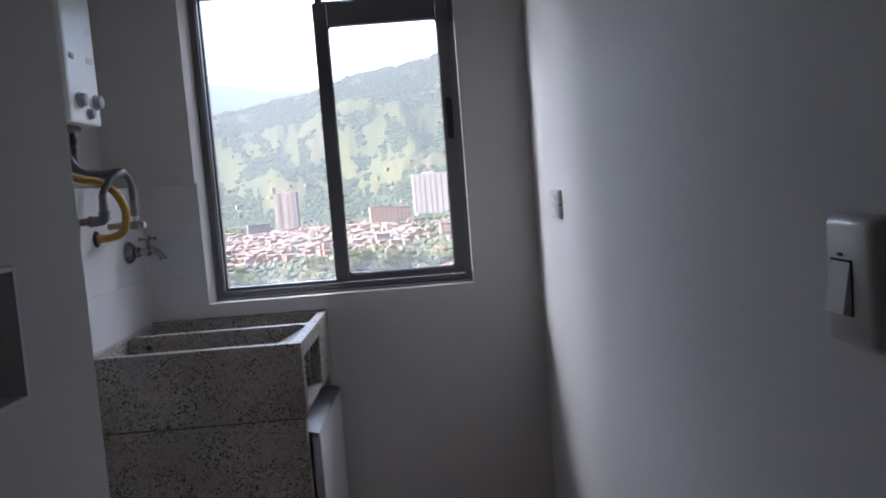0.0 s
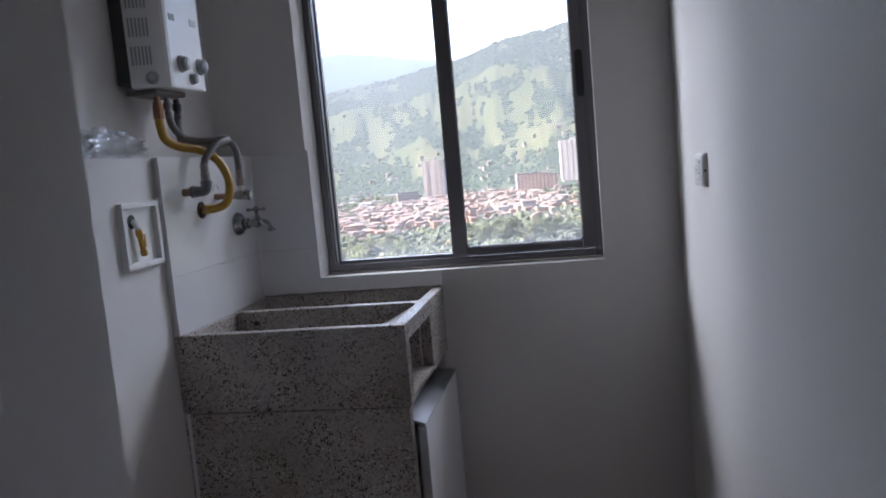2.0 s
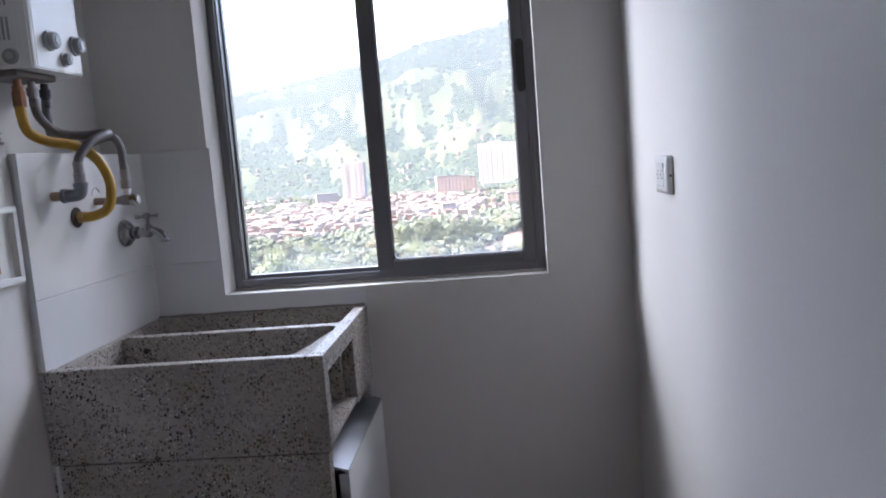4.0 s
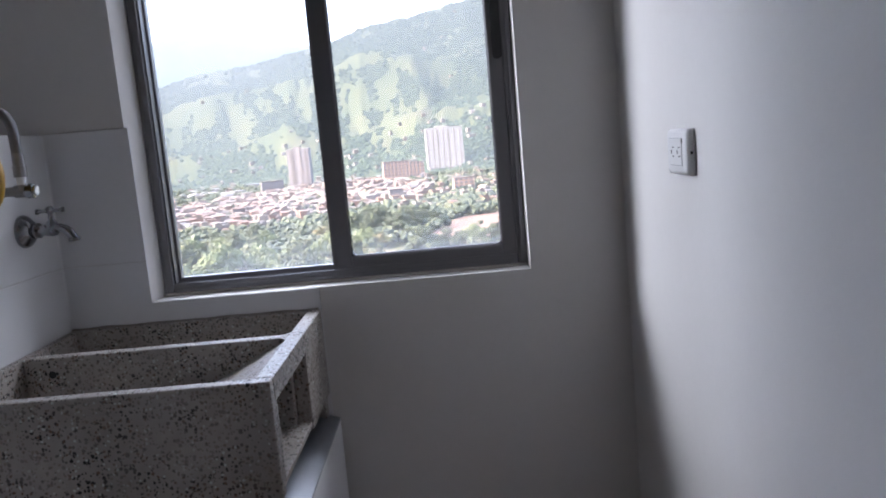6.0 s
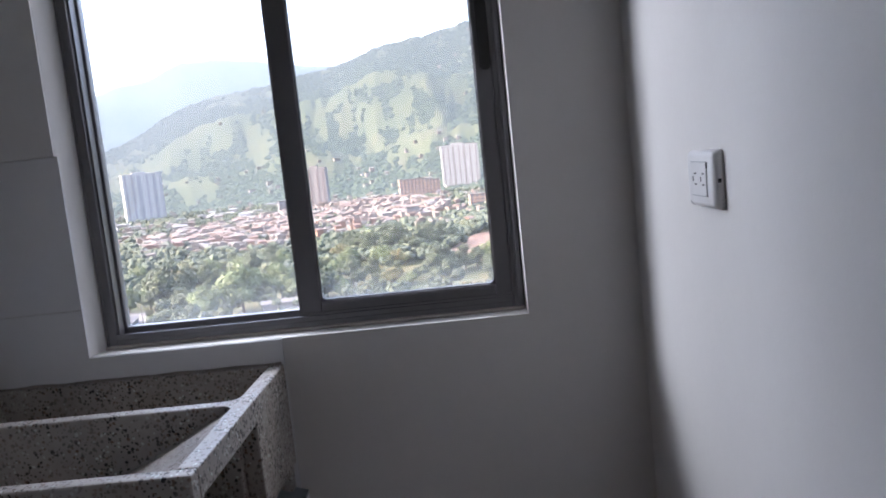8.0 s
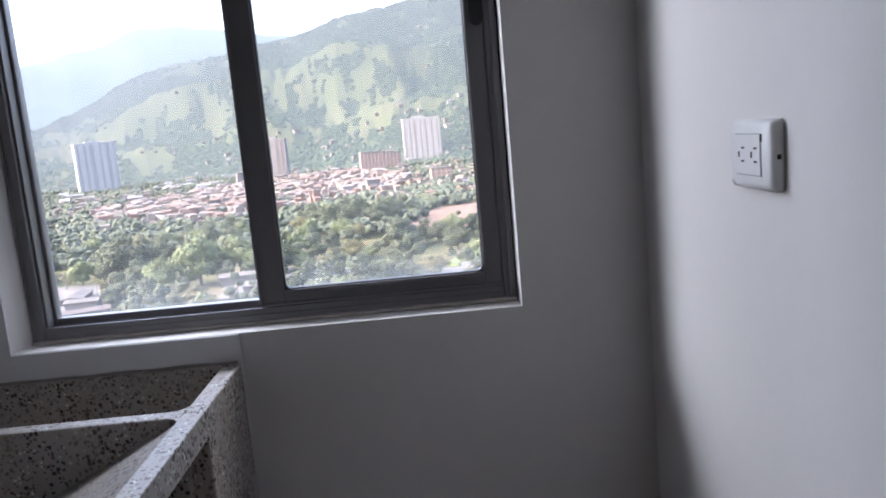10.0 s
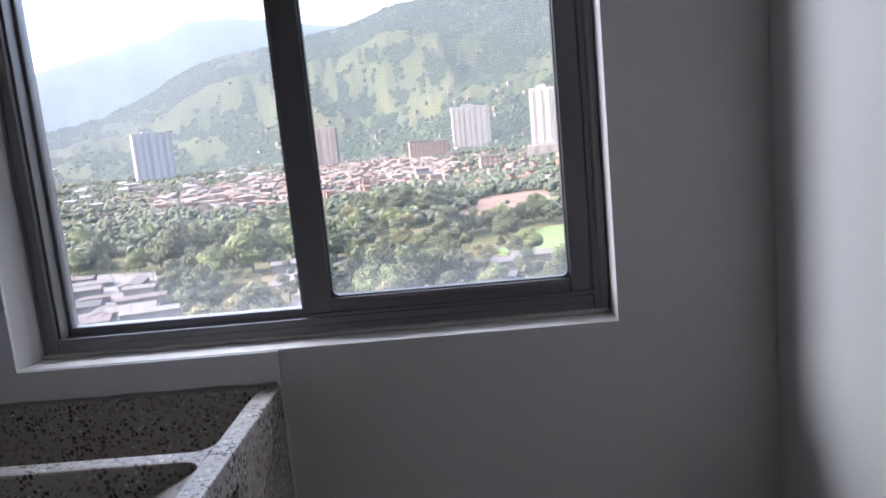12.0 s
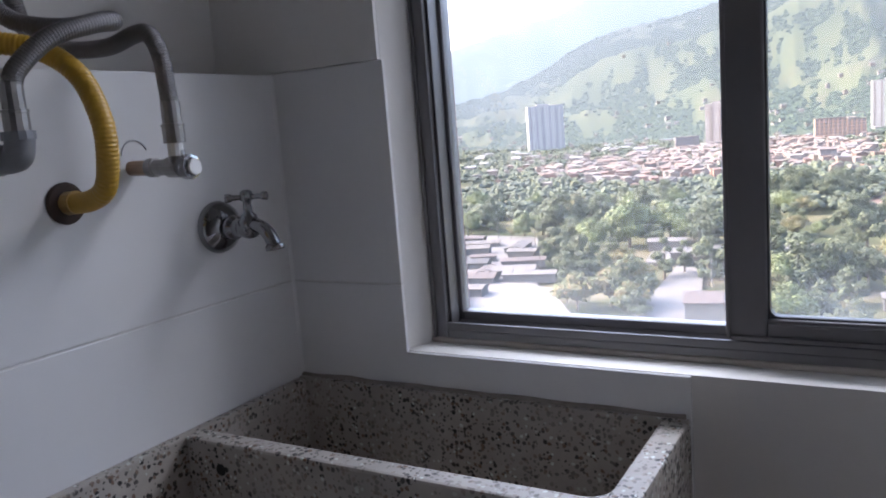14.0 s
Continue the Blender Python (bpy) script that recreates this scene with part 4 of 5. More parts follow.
GROUND = land("valley_floor", ((0.30, (0.018, 0.027, 0.013)), (0.46, (0.036, 0.042, 0.018)), (0.55, (0.066, 0.062, 0.031)), (0.66, (0.115, 0.100, 0.074))), 0.02)
# haze glow put into the hill, mountain and hillside tree colours
HAZE_GLOW = 0.054
HILL = paint_haze(two_covers("hazed_hillside_cover", ((0.34, (0.040, 0.053, 0.024)), (0.46, (0.052, 0.064, 0.027)), (0.56, (0.067, 0.074, 0.032)), (0.70, (0.080, 0.076, 0.042))),
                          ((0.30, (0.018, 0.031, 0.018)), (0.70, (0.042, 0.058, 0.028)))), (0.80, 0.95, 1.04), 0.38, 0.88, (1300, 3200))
FAR = paint_haze(land("hazed_far_mountain", ((0.35, (0.025, 0.040, 0.034)), (0.60, (0.060, 0.072, 0.050))), 0.004), (1.18, 1.46, 1.72), 0.80, 0.97, (3400, 4500))
LEAF = island("foliage", ((0.0250, 0.0390, 0.0130), (0.0400, 0.0550, 0.0170), (0.0170, 0.0280, 0.0110), (0.0560, 0.0680, 0.0210), (0.0310, 0.0440, 0.0160)), 0.7, 0.15)
LEAF_LIGHT = island("light_foliage", ((0.0720, 0.0960, 0.0290), (0.0580, 0.0800, 0.0240), (0.0860, 0.1060, 0.0330)), 0.7, 0.15)
LEAF_OR = island("flowering_foliage", ((0.0580, 0.0780, 0.0250), (0.1050, 0.0820, 0.0260), (0.0780, 0.0920, 0.0260), (0.1250, 0.0880, 0.0280)), 0.7, 0.15)
WOODS = island("woodland_canopy", ((0.0240, 0.0350, 0.0170), (0.0330, 0.0460, 0.0200), (0.0180, 0.0280, 0.0150), (0.0500, 0.0580, 0.0260), (0.0290, 0.0400, 0.0200)), 0.85, 0.12)
HILLWOODS = paint_haze(land("hazed_hillside_trees", ((0.35, (0.020, 0.035, 0.018)), (0.65, (0.046, 0.064, 0.030))), 0.03), (0.80, 0.95, 1.04), 0.38, 0.88, (1300, 3200))
BARK = mat("bark", (0.12, 0.09, 0.065), 0.9, vary=0.3, scale=2, fine=12)
CONC = mat("pale_concrete", (0.070, 0.066, 0.060), 0.8, vary=0.2, scale=0.08, fine=0.6)
SOIL = mat("reddish_soil", (0.090, 0.053, 0.033), 0.95, vary=0.25, scale=0.06, fine=0.5)
MEADOW = mat("meadow_grass", (0.062, 0.098, 0.024), 0.95, vary=0.25, scale=0.08, fine=0.6)
DRY = mat("dry_grass", (0.149, 0.130, 0.062), 0.95, vary=0.25, scale=0.08, fine=0.6)
HWALL = island("house_walls", ((0.115, 0.088, 0.070), (0.128, 0.108, 0.090), (0.104, 0.066, 0.048), (0.145, 0.133, 0.120), (0.118, 0.080, 0.060), (0.070, 0.060, 0.052), (0.136, 0.114, 0.096)), 0.85, 0.3)
HROOF = island("house_roofs", ((0.100, 0.062, 0.046), (0.122, 0.082, 0.060), (0.086, 0.054, 0.041), (0.098, 0.085, 0.074), (0.126, 0.096, 0.077), (0.122, 0.112, 0.100), (0.066, 0.054, 0.046)), 0.85, 0.3)
WORKROOF = island("works_roof_sheets", ((0.16, 0.16, 0.155), (0.11, 0.11, 0.108), (0.19, 0.185, 0.18)), 0.7, 0.3)
SLOPEWALL = island("hillside_house_walls", ((0.13, 0.12, 0.105), (0.16, 0.15, 0.135), (0.11, 0.095, 0.08)), 0.85, 0.3)
SLOPEROOF = island("hillside_house_roofs", ((0.10, 0.09, 0.08), (0.13, 0.125, 0.115), (0.085, 0.065, 0.052)), 0.85, 0.3)
TWHITE = mat("white_tower_render", (0.215, 0.208, 0.192), 0.8, vary=0.08, scale=0.05, fine=0.4)
TPINK = mat("pink_tower_render", (0.150, 0.136, 0.126), 0.8, vary=0.1, scale=0.05, fine=0.4)
TGREY = mat("grey_tower_render", (0.25, 0.245, 0.235), 0.8, vary=0.1, scale=0.05, fine=0.4)
TBRICK = mat("orange_block_render", (0.29, 0.195, 0.14), 0.85, vary=0.12, scale=0.06, fine=0.5)
TGLASS = mat("dark_window_band", (0.07, 0.072, 0.08), 0.35, vary=0.2, scale=0.2, fine=1.5)
TBAND = mat("brown_recessed_band", (0.085, 0.066, 0.058), 0.7, vary=0.2, scale=0.2, fine=1.5)

# ground sheet to the horizon
vs, fs = [], []
RR = [20 * (4850 / 20) ** (k / 60) for k in range(61)]
NA = 120
for r in RR:
    for k in range(NA):
        a = 360 * k / NA
        x, y, _ = polar(a, r)
        vs.append((x, y, GZ + (1.2 * noise.noise((x * 0.006, y * 0.006, 1)) if r > 120 else 0) - 0.6 - (0 if r < 1300 else (r - 1300) * 0.002)))
for i in range(len(RR) - 1):
    for k in range(NA):
        fs.append((i * NA + k, i * NA + (k + 1) % NA, (i + 1) * NA + (k + 1) % NA, (i + 1) * NA + k))
vs.append((EYE[0], EYE[1], GZ - 0.6))
fs += [(len(vs) - 1, (k + 1) % NA, k) for k in range(NA)]
tagged(mesh_from("ground", vs, fs, GROUND, True), "green and dusty valley floor reaching the hills", "ground", kind="structure")
tagged(link("building_base", boxed(-6, 8, -14, 0.11, GZ - 0.5, -0.21), BRICK), "plain brick shaft of the building below", "building", kind="structure")

NEAR_EL = [(-80, 1.0), (-40, 0.6), (-32, 1.5), (-28.7, 1.9), (-25, 2.6), (-22, 3.8), (-20.2, 4.8), (-18.5, 5.6), (-16.6, 6.1), (-13.2, 6.45), (-11.6, 6.8), (-8.3, 7.4), (-6.7, 7.8), (-5, 8.5), (-3.4, 8.7), (-0.9, 9.05), (1.6, 9.6), (5, 10.1), (14, 10.6), (70, 7)]
FAR_EL = [(-80, 3.5), (-45, 4.2), (-31.7, 5.4), (-28, 5.8), (-24, 6.7), (-20.4, 7.5), (-18.6, 8.3), (-16.7, 8.5), (-13, 8.1), (-11, 7.8), (-8.3, 7.4), (-4, 7.0), (10, 7), (70, 5)]
FRONT_EL = [(-80, 0), (-40, 0.1), (-32, 0.5), (-24, 1.3), (-21, 2.6), (-17.2, 4.3), (-13.4, 4.7), (-11, 5.0), (-8.5, 5.6), (-6.8, 6.3), (-5.2, 6.8), (-3.5, 6.8), (-2.3, 6.4), (2.2, 5.9), (5.8, 4.9), (14, 5.0), (70, 4)]
SPUR_EL = [(-80, -0.8), (-32, -0.8), (-24, -0.4), (-19, 0.4), (-14, 0.7), (-11, 1.9), (-9, 1.7), (-7, 0.7), (-5, 1.0), (-2.3, 2.1), (1, 2.5), (4.8, 2.7), (14, 2.5), (70, 2)]
FOOT_R = [(-80, 2000), (-34, 1900), (-22, 1700), (-12, 1480), (-4, 1340), (10, 1290), (70, 1290)]
REACH = 2.08                                               # crest distance over foot distance


def foot(az):
    return span(az, FOOT_R)


def rise(a, b, u):
    u = min(1.0, max(0.0, u))
    return a + (b - a) * (0.5 * u + 0.5 * u * u * (3 - 2 * u))


def gully(az, s):
    """Ridged noise: 0 in the bed of a gully, growing to the ribs between."""
    w = 0.9 * noise.noise((az * 0.22, s * 3.0, 11)) + 0.35 * noise.noise((az * 0.8, s * 8.0, 5))
    return abs(noise.noise((az * 0.20 + w + s * 2.6, s * 2.2 + 3, 4))) + 0.40 * abs(noise.noise((az * 0.55 + 1.6 * w - s * 3.0, s * 4.6, 9)))


def hill_z(az, r):
    """Height of the near hills at a bearing and a distance: foothill spurs, a front ridge and the crest behind."""
    f = foot(az)
    s = (r - f) / (f * (REACH - 1))
    if s <= 0:
        return GZ - 3 + s * 30
    q = s + 0.035 * noise.noise((az * 0.35, s * 2.5, 21))
    low = math.degrees(math.atan2(GZ - 1.24 - 3, f))
    spur, front = span(az, SPUR_EL), span(az, FRONT_EL) + 0.10 * noise.noise((az * 0.9, 2, 6))
    back = span(az, NEAR_EL) + 0.12 * noise.noise((az * 1.1, 5, 2)) + 0.06 * noise.noise((az * 4.0, 1, 2))
    keys = ((0.0, low), (0.22, spur), (0.29, spur - 0.10), (0.52, front), (0.60, front - 0.35), (1.0, back))
    if q >= 1:
        el = back - (q - 1) * 5
    else:
        q = max(q, 0.0)
        k = max(i for i in range(5) if keys[i][0] <= q)
        el = rise(keys[k][1], keys[k + 1][1], (q - keys[k][0]) / (keys[k + 1][0] - keys[k][0]))
    w = min(1.0, 5 * s) * (1.0 if q < 0.88 else max(0.0, (1 - q) / 0.12))
    el += w * (0.70 * (gully(az, s) - 0.26) + 0.30 * noise.noise((az * 0.28 + 9, s * 7, 13)) + 0.10 * noise.noise((az * 2.2, s * 14, 7)) + 0.04 * noise.noise((az * 6.0, s * 40, 3)))
    return 1.24 + r * math.tan(radians(min(el, back + 0.02)))


def cover(az, r):
    """How wooded the hillside is: over 0 woods, under 0 grass."""
    f = foot(az)
    s = (r - f) / (f * (REACH - 1))
    bias = span(s, [(0, 0.45), (0.10, 0.25), (0.19, -0.22), (0.26, 0.0), (0.36, -0.05), (0.46, -0.28), (0.52, -0.22), (0.58, 0.28), (0.9, 0.30), (1.0, 0.10)])
    return bias + 0.12 + 0.70 * noise.noise((az * 0.22, s * 5.0, 3)) + 0.70 * noise.noise((az * 0.75, s * 12, 8)) + 0.50 * noise.noise((az * 2.2, s * 30, 1)) + 0.45 * (0.24 - gully(az, s))


def sheet(name, azs, rs, height, material):
    vs = [(*polar(a, r)[:2], height(a, r)) for r in rs for a in azs]
    n = len(azs)
    fs = [(i * n + k, i * n + k + 1, (i + 1) * n + k + 1, (i + 1) * n + k) for i in range(len(rs) - 1) for k in range(n - 1)]
    return mesh_from(name, vs, fs, material, True)


azs = [-80 + 2 * k for k in range(20)] + [-40 + 0.15 * k for k in range(350)] + [12.5 + 3 * k for k in range(16)]
steps = [-0.03 + 1.25 * k / 190 for k in range(191)]
vs = [(*polar(a, r)[:2], hill_z(a, r)) for q in steps for a in azs for r in (foot(a) * (1 + q * (REACH - 1)),)]
n = len(azs)
fs = [(i * n + k, i * n + k + 1, (i + 1) * n + k + 1, (i + 1) * n + k) for i in range(len(steps) - 1) for k in range(n - 1)]
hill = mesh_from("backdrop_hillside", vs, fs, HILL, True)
attr = hill.data.attributes.new("cover", "FLOAT", "POINT")
attr.data.foreach_set("value", [min(1.0, max(0.0, 0.5 + 0.9 * cover(a, foot(a) * (1 + q * (REACH - 1))))) for q in steps for a in azs])
hill.shadow_terminator_geometry_offset, hill.shadow_terminator_shading_offset = 0.6, 0.25
tagged(hill, "green hillside with woods and pale grass slopes, haze painted in", "hillside", kind="structure")


def far_z(az, r):
    s = (r - 3400) / (4400 - 3400)
    x, y, _ = polar(az, r)
    crest = 4400 * math.tan(radians(span(az, FAR_EL) + 0.3 * noise.noise((az * 0.5, 1, 8)))) - GZ
    return GZ + crest * (s * (2 - s) if s < 1 else 1 - (s - 1)) + 45 * 4 * max(0, s * (1 - s)) * noise.noise((x * 0.003, y * 0.003, 3))


azs = [-80 + 2 * k for k in range(20)] + [-40 + 0.5 * k for k in range(107)] + [14 + 3 * k for k in range(16)]
tagged(sheet("backdrop_mountain", azs, [3400 + 50 * k for k in range(26)], far_z, FAR), "mountain behind the hills with painted blue haze", "mountain", kind="structure")

# ---- areas of the plan that stay free of trees
TOWN = [(-355, 840), (-280, 670), (-153, 575), (-87, 661), (-22, 777), (-10, 957), (-113, 1330), (-250, 1200)]
SOILP = [(-17, 440), (21, 405), (52, 495), (58, 580), (10, 560)]
MEADP = [(8, 322), (32, 300), (70, 340), (60, 390), (36, 380)]
INDP = [(-225, 360), (-150, 350), (-102, 235), (-100, 195), (-190, 190)]
LOTP = [(-128, 250), (-98, 237), (-78, 204), (-92, 190), (-112, 195)]
DRYP = [(-255, 480), (-215, 470), (-205, 505), (-245, 520)]
STREET = [(-67, 290), (-58, 288), (-46, 222), (-48, 190), (-60, 190)]
YARD = [(-62, 330), (-40, 318), (-8, 312), (-8, 300), (-44, 306), (-66, 318)]
YARD2 = [(-85, 322), (-70, 318), (-66, 286), (-80, 288)]
PATCHES = (TOWN, SOILP, MEADP, INDP, LOTP, DRYP, STREET, YARD, YARD2)


def inside(p, poly):
    hit = False
    for (x0, y0), (x1, y1) in zip(poly, poly[1:] + poly[:1]):
        if (y0 > p[1]) != (y1 > p[1]) and p[0] < (x1 - x0) * (p[1] - y0) / (y1 - y0) + x0:
            hit = not hit
    return hit


def patch(name, poly, material, label, z):
    bm = bmesh.new()
    prism(bm, poly, "z", GZ - 3, z)
    tagged(link(name, bm, material), label, "ground patch", kind="structure")


patch("ground_soil_field", SOILP, SOIL, "bare reddish soil sports field", GZ + 0.75)
patch("ground_meadow", MEADP, MEADOW, "bright green mown meadow", GZ + 0.72)
patch("ground_dry_grass", DRYP, DRY, "dry yellow grass yard", GZ + 0.74)
patch("pavement_works_yard", INDP, CONC, "dusty concrete yard between sheds", GZ + 0.7)
patch("pavement_lot", LOTP, mat("white_lot", (0.095, 0.09, 0.083), 0.85, vary=0.12, scale=0.08, fine=0.5), "pale concrete lot", GZ + 0.9)
patch("road_lane", STREET, CONC, "pale dusty lane between trees", GZ + 0.78)
patch("pavement_yard", YARD, CONC, "pale yard among the trees", GZ + 0.76)
patch("pavement_court", YARD2, CONC, "pale court among the trees", GZ + 0.77)
patch("ground_town", TOWN, mat("town_streets", (0.09, 0.070, 0.056), 0.9, vary=0.2, scale=0.05, fine=0.4), "dusty streets between the brick houses", GZ + 0.8)


# ---- towers
def tower(name, az0, az1, dist, top_el, material, bands, band_mat, label, turn=0.0, depth=24.0, floors=True):
    w = dist * math.tan(radians(az1 - az0))
    top = 1.24 + dist * math.tan(radians(top_el))
    h = top - GZ + 1
    t = new(name)
    tagged(t, label, "tower block" if h > 45 else "building")
    d = depth
    part("wall", boxed(-w / 2, w / 2, 0, d, 0, h), material, t)
    part("roof_parapet", boxed(-w / 2 - 0.3, w / 2 + 0.3, -0.3, d + 0.3, h, h + 1.1), material, t)
    part("roof_room", boxed(-w * 0.22, w * 0.12, d * 0.3, d * 0.7, h + 1.1, h + 4.5), material, t)
    for u, wid in bands:
        x = (u - 0.5) * w
        b = part("recessed_band", boxed(x - wid * w / 2, x + wid * w / 2, -0.35, 0.2, 3, h - 2), band_mat, t)
        if floors:
            bm = bmesh.new()
            for f in range(int(h / 3)):
                box(bm, x - wid * w / 2 - 0.2, x + wid * w / 2 + 0.2, -0.75, -0.34, 3 + f * 3.0, 3 + f * 3.0 + 0.9)
            part("balcony_fronts", bm, material, b)["kind"] = "stuff"
    az = (az0 + az1) / 2
    x, y, _ = polar(az, dist)
    t.matrix_basis = pose(x, y, GZ - 1.0, 0, 0, -az + turn)
    return t


tower("tower_block", -23.5, -20.9, 1500, 1.2, TGREY, [(0.08, 0.05), (0.25, 0.06), (0.42, 0.10), (0.62, 0.05), (0.80, 0.09), (0.95, 0.04)], mat("grey_window_band", (0.135, 0.14, 0.147), 0.4, vary=0.2, scale=0.2, fine=1.5), "tall pale grey tower block with dark vertical bands", 8)
tower("tower_block", -11.2, -9.6, 1250, 0.36, TPINK, [(0.25, 0.16), (0.62, 0.08), (0.86, 0.10)], TBAND, "pinkish tower block with brown window bands", -10)
tower("tower_block", -1.0, 1.75, 1375, 1.0, TWHITE, [(0.06, 0.03), (0.20, 0.035), (0.33, 0.05), (0.48, 0.03), (0.62, 0.05), (0.78, 0.035), (0.93, 0.03)], TBAND, "broad white tower block with thin brown vertical bands", 4)
tower("tower_block", 4.7, 6.6, 1031, 1.8, TWHITE, [(0.18, 0.10), (0.50, 0.10), (0.85, 0.20)], TGLASS, "slender white tower block with dark glass bands", -6)
tower("apartment_block", 4.3, 7.5, 1000, -2.3, TPINK, [(0.2, 0.1), (0.5, 0.1), (0.8, 0.1)], TGLASS, "low podium block in front of a slender tower")


def slab_block(az0, az1, dist, top_el, floors, material, label):
    """A low block with open floor decks and rows of windows."""
    w = dist * math.tan(radians(az1 - az0))
    h = 1.24 + dist * math.tan(radians(top_el)) - GZ
    t = new("apartment_block")
    tagged(t, label, "building", "low blocks")
    part("wall", boxed(-w / 2, w / 2, 0, 14, 0, h), material, t)
    fh = h / floors
    for f in range(floors):
        fl = part("floor_deck", boxed(-w / 2 - 0.4, w / 2 + 0.4, -1.2, 0, f * fh, f * fh + 0.9), material, t)
        n = max(3, int(w / 5))
        for k in range(n):
            x = -w / 2 + (k + 0.5) * w / n
            part("window", boxed(x - w / n * 0.33, x + w / n * 0.33, -0.3, 0.1, f * fh + 1.1, f * fh + fh - 0.4), TGLASS, fl)
    part("roof", boxed(-w / 2 - 0.5, w / 2 + 0.5, -1.3, 14.5, h, h + 0.8), HROOF, t)
    x, y, _ = polar((az0 + az1) / 2, dist)
    t.matrix_basis = pose(x, y, GZ, 0, 0, -(az0 + az1) / 2 + 6)


slab_block(-4.3, -2.4, 1190, -1.15, 7, TBRICK, "orange brick apartment block with open floor decks")
slab_block(-2.4, -1.3, 1250, -1.3, 6, TBRICK, "orange brick apartment block under construction")
slab_block(-13.2, -11.6, 1180, -1.75, 5, TPINK, "low pink apartment block beside a tower")
slab_block(0.8, 2.3, 850, -2.75, 4, TBRICK, "small brick and white block with rows of windows")
slab_block(-4.0, -3.0, 760, -3.2, 3, TPINK, "small cream block near the town")


# ---- houses
def house_data(w, d, h, kind):
    """Body and roof of a small house as lists."""
    e = 0.35
    body = ([(-w / 2, -d / 2, 0), (w / 2, -d / 2, 0), (w / 2, d / 2, 0), (-w / 2, d / 2, 0), (-w / 2, -d / 2, h), (w / 2, -d / 2, h), (w / 2, d / 2, h), (-w / 2, d / 2, h)],
            [(0, 1, 5, 4), (1, 2, 6, 5), (2, 3, 7, 6), (3, 0, 4, 7), (4, 5, 6, 7)])
    p = h + (w * 0.16 if kind else 0.5)
    b = h + 0.02
    if kind:
        roof = ([(-w / 2 - e, -d / 2 - e, b), (w / 2 + e, -d / 2 - e, b), (w / 2 + e, d / 2 + e, b), (-w / 2 - e, d / 2 + e, b), (0, -d / 2 - e, p), (0, d / 2 + e, p)],
                [(0, 1, 4), (1, 2, 5, 4), (2, 3, 5), (3, 0, 4, 5), (0, 3, 2, 1)])
    else:
        roof = ([(-w / 2 - e, -d / 2 - e, b), (w / 2 + e, -d / 2 - e, b), (w / 2 + e, d / 2 + e, b), (-w / 2 - e, d / 2 + e, b), (-w / 2 - e, -d / 2 - e, p), (w / 2 + e, -d / 2 - e, p), (w / 2 + e, d / 2 + e, p + 0.8), (-w / 2 - e, d / 2 + e, p + 0.8)],
                [(0, 1, 5, 4), (1, 2, 6, 5), (2, 3, 7, 6), (3, 0, 4, 7), (4, 5, 6, 7), (0, 3, 2, 1)])
    return body, roof


def solid(name, colour, rough=0.85):
    return mat(name, colour, rough, vary=0.18, scale=0.25, fine=1.2)


WALLS = [solid("house_wall_%s" % n, c) for n, c in (("brick", (0.1315, 0.0781, 0.0538)), ("cream", (0.1275, 0.1054, 0.0850)), ("white", (0.1403, 0.1258, 0.1088)), ("clay", (0.1535, 0.0989, 0.0706)))]
ROOFS = [solid("house_roof_%s" % n, c) for n, c in (("clay", (0.0780, 0.0445, 0.0317)), ("orange", (0.0963, 0.0601, 0.0422)), ("grey", (0.0780, 0.0734, 0.0675)), ("pale", (0.0837, 0.0732, 0.0632)))]
WORDS = [("brick", "brick"), ("cream", "cream rendered"), ("white", "white rendered"), ("clay", "clay coloured")]
ROOFW = ["clay tiled", "orange tiled", "grey sheet", "pale sheet"]
protos = []
for k in range(8):
    w, d, h = rng.uniform(4.6, 6.6), rng.uniform(5.5, 8), rng.choice((2.9, 5.4, 5.4, 8))
    body, roof = house_data(w, d, h, k % 3)
    t = new("house")
    tagged(t, "small %s house with a %s roof" % (WORDS[k % 4][1], ROOFW[(k * 3) % 4]), "house", "town houses")
    mesh_from("wall", *body, WALLS[k % 4], parent=t)
    mesh_from("roof", *roof, ROOFS[(k * 3) % 4], parent=t)
    for wx in (-0.27, 0.27):
        for wz in range(int(h / 3)):
            part("window", boxed(wx * w - 0.7, wx * w + 0.7, -d / 2 - 0.06, -d / 2 + 0.05, 1.0 + wz * 2.8, 2.2 + wz * 2.8), TGLASS, t)
    protos.append(t)
spots = []
for i in range(-90, 90):
    for j in range(-90, 125):
        u, v = i * 6.6 + rng.uniform(-0.9, 0.9), j * 8.6 + rng.uniform(-1.4, 1.4)
        if j % 5 == 0 or i % 11 == 0:
            continue
        x = -170 + u * 0.93 - v * 0.36
        y = 850 + u * 0.36 + v * 0.93
        if inside((x, y), TOWN) and rng.random() < 0.93:
            spots.append((math.hypot(x, y), x, y))
spots.sort()
extra = [(34, 640), (52, 660), (70, 640), (88, 690), (20, 720), (44, 740), (66, 760), (100, 760), (30, 800), (60, 830), (95, 840), (75, 900), (-8, 640), (8, 610), (62, 598), (80, 610),
         (-60, 560), (-44, 548), (96, 560), (110, 590), (-330, 900), (-400, 960), (-420, 900), (-460, 1000), (-520, 980), (-560, 1060), (-300, 640), (-340, 700), (-380, 760)]
near_spots = [(x, y) for _, x, y in spots[:210]] + extra
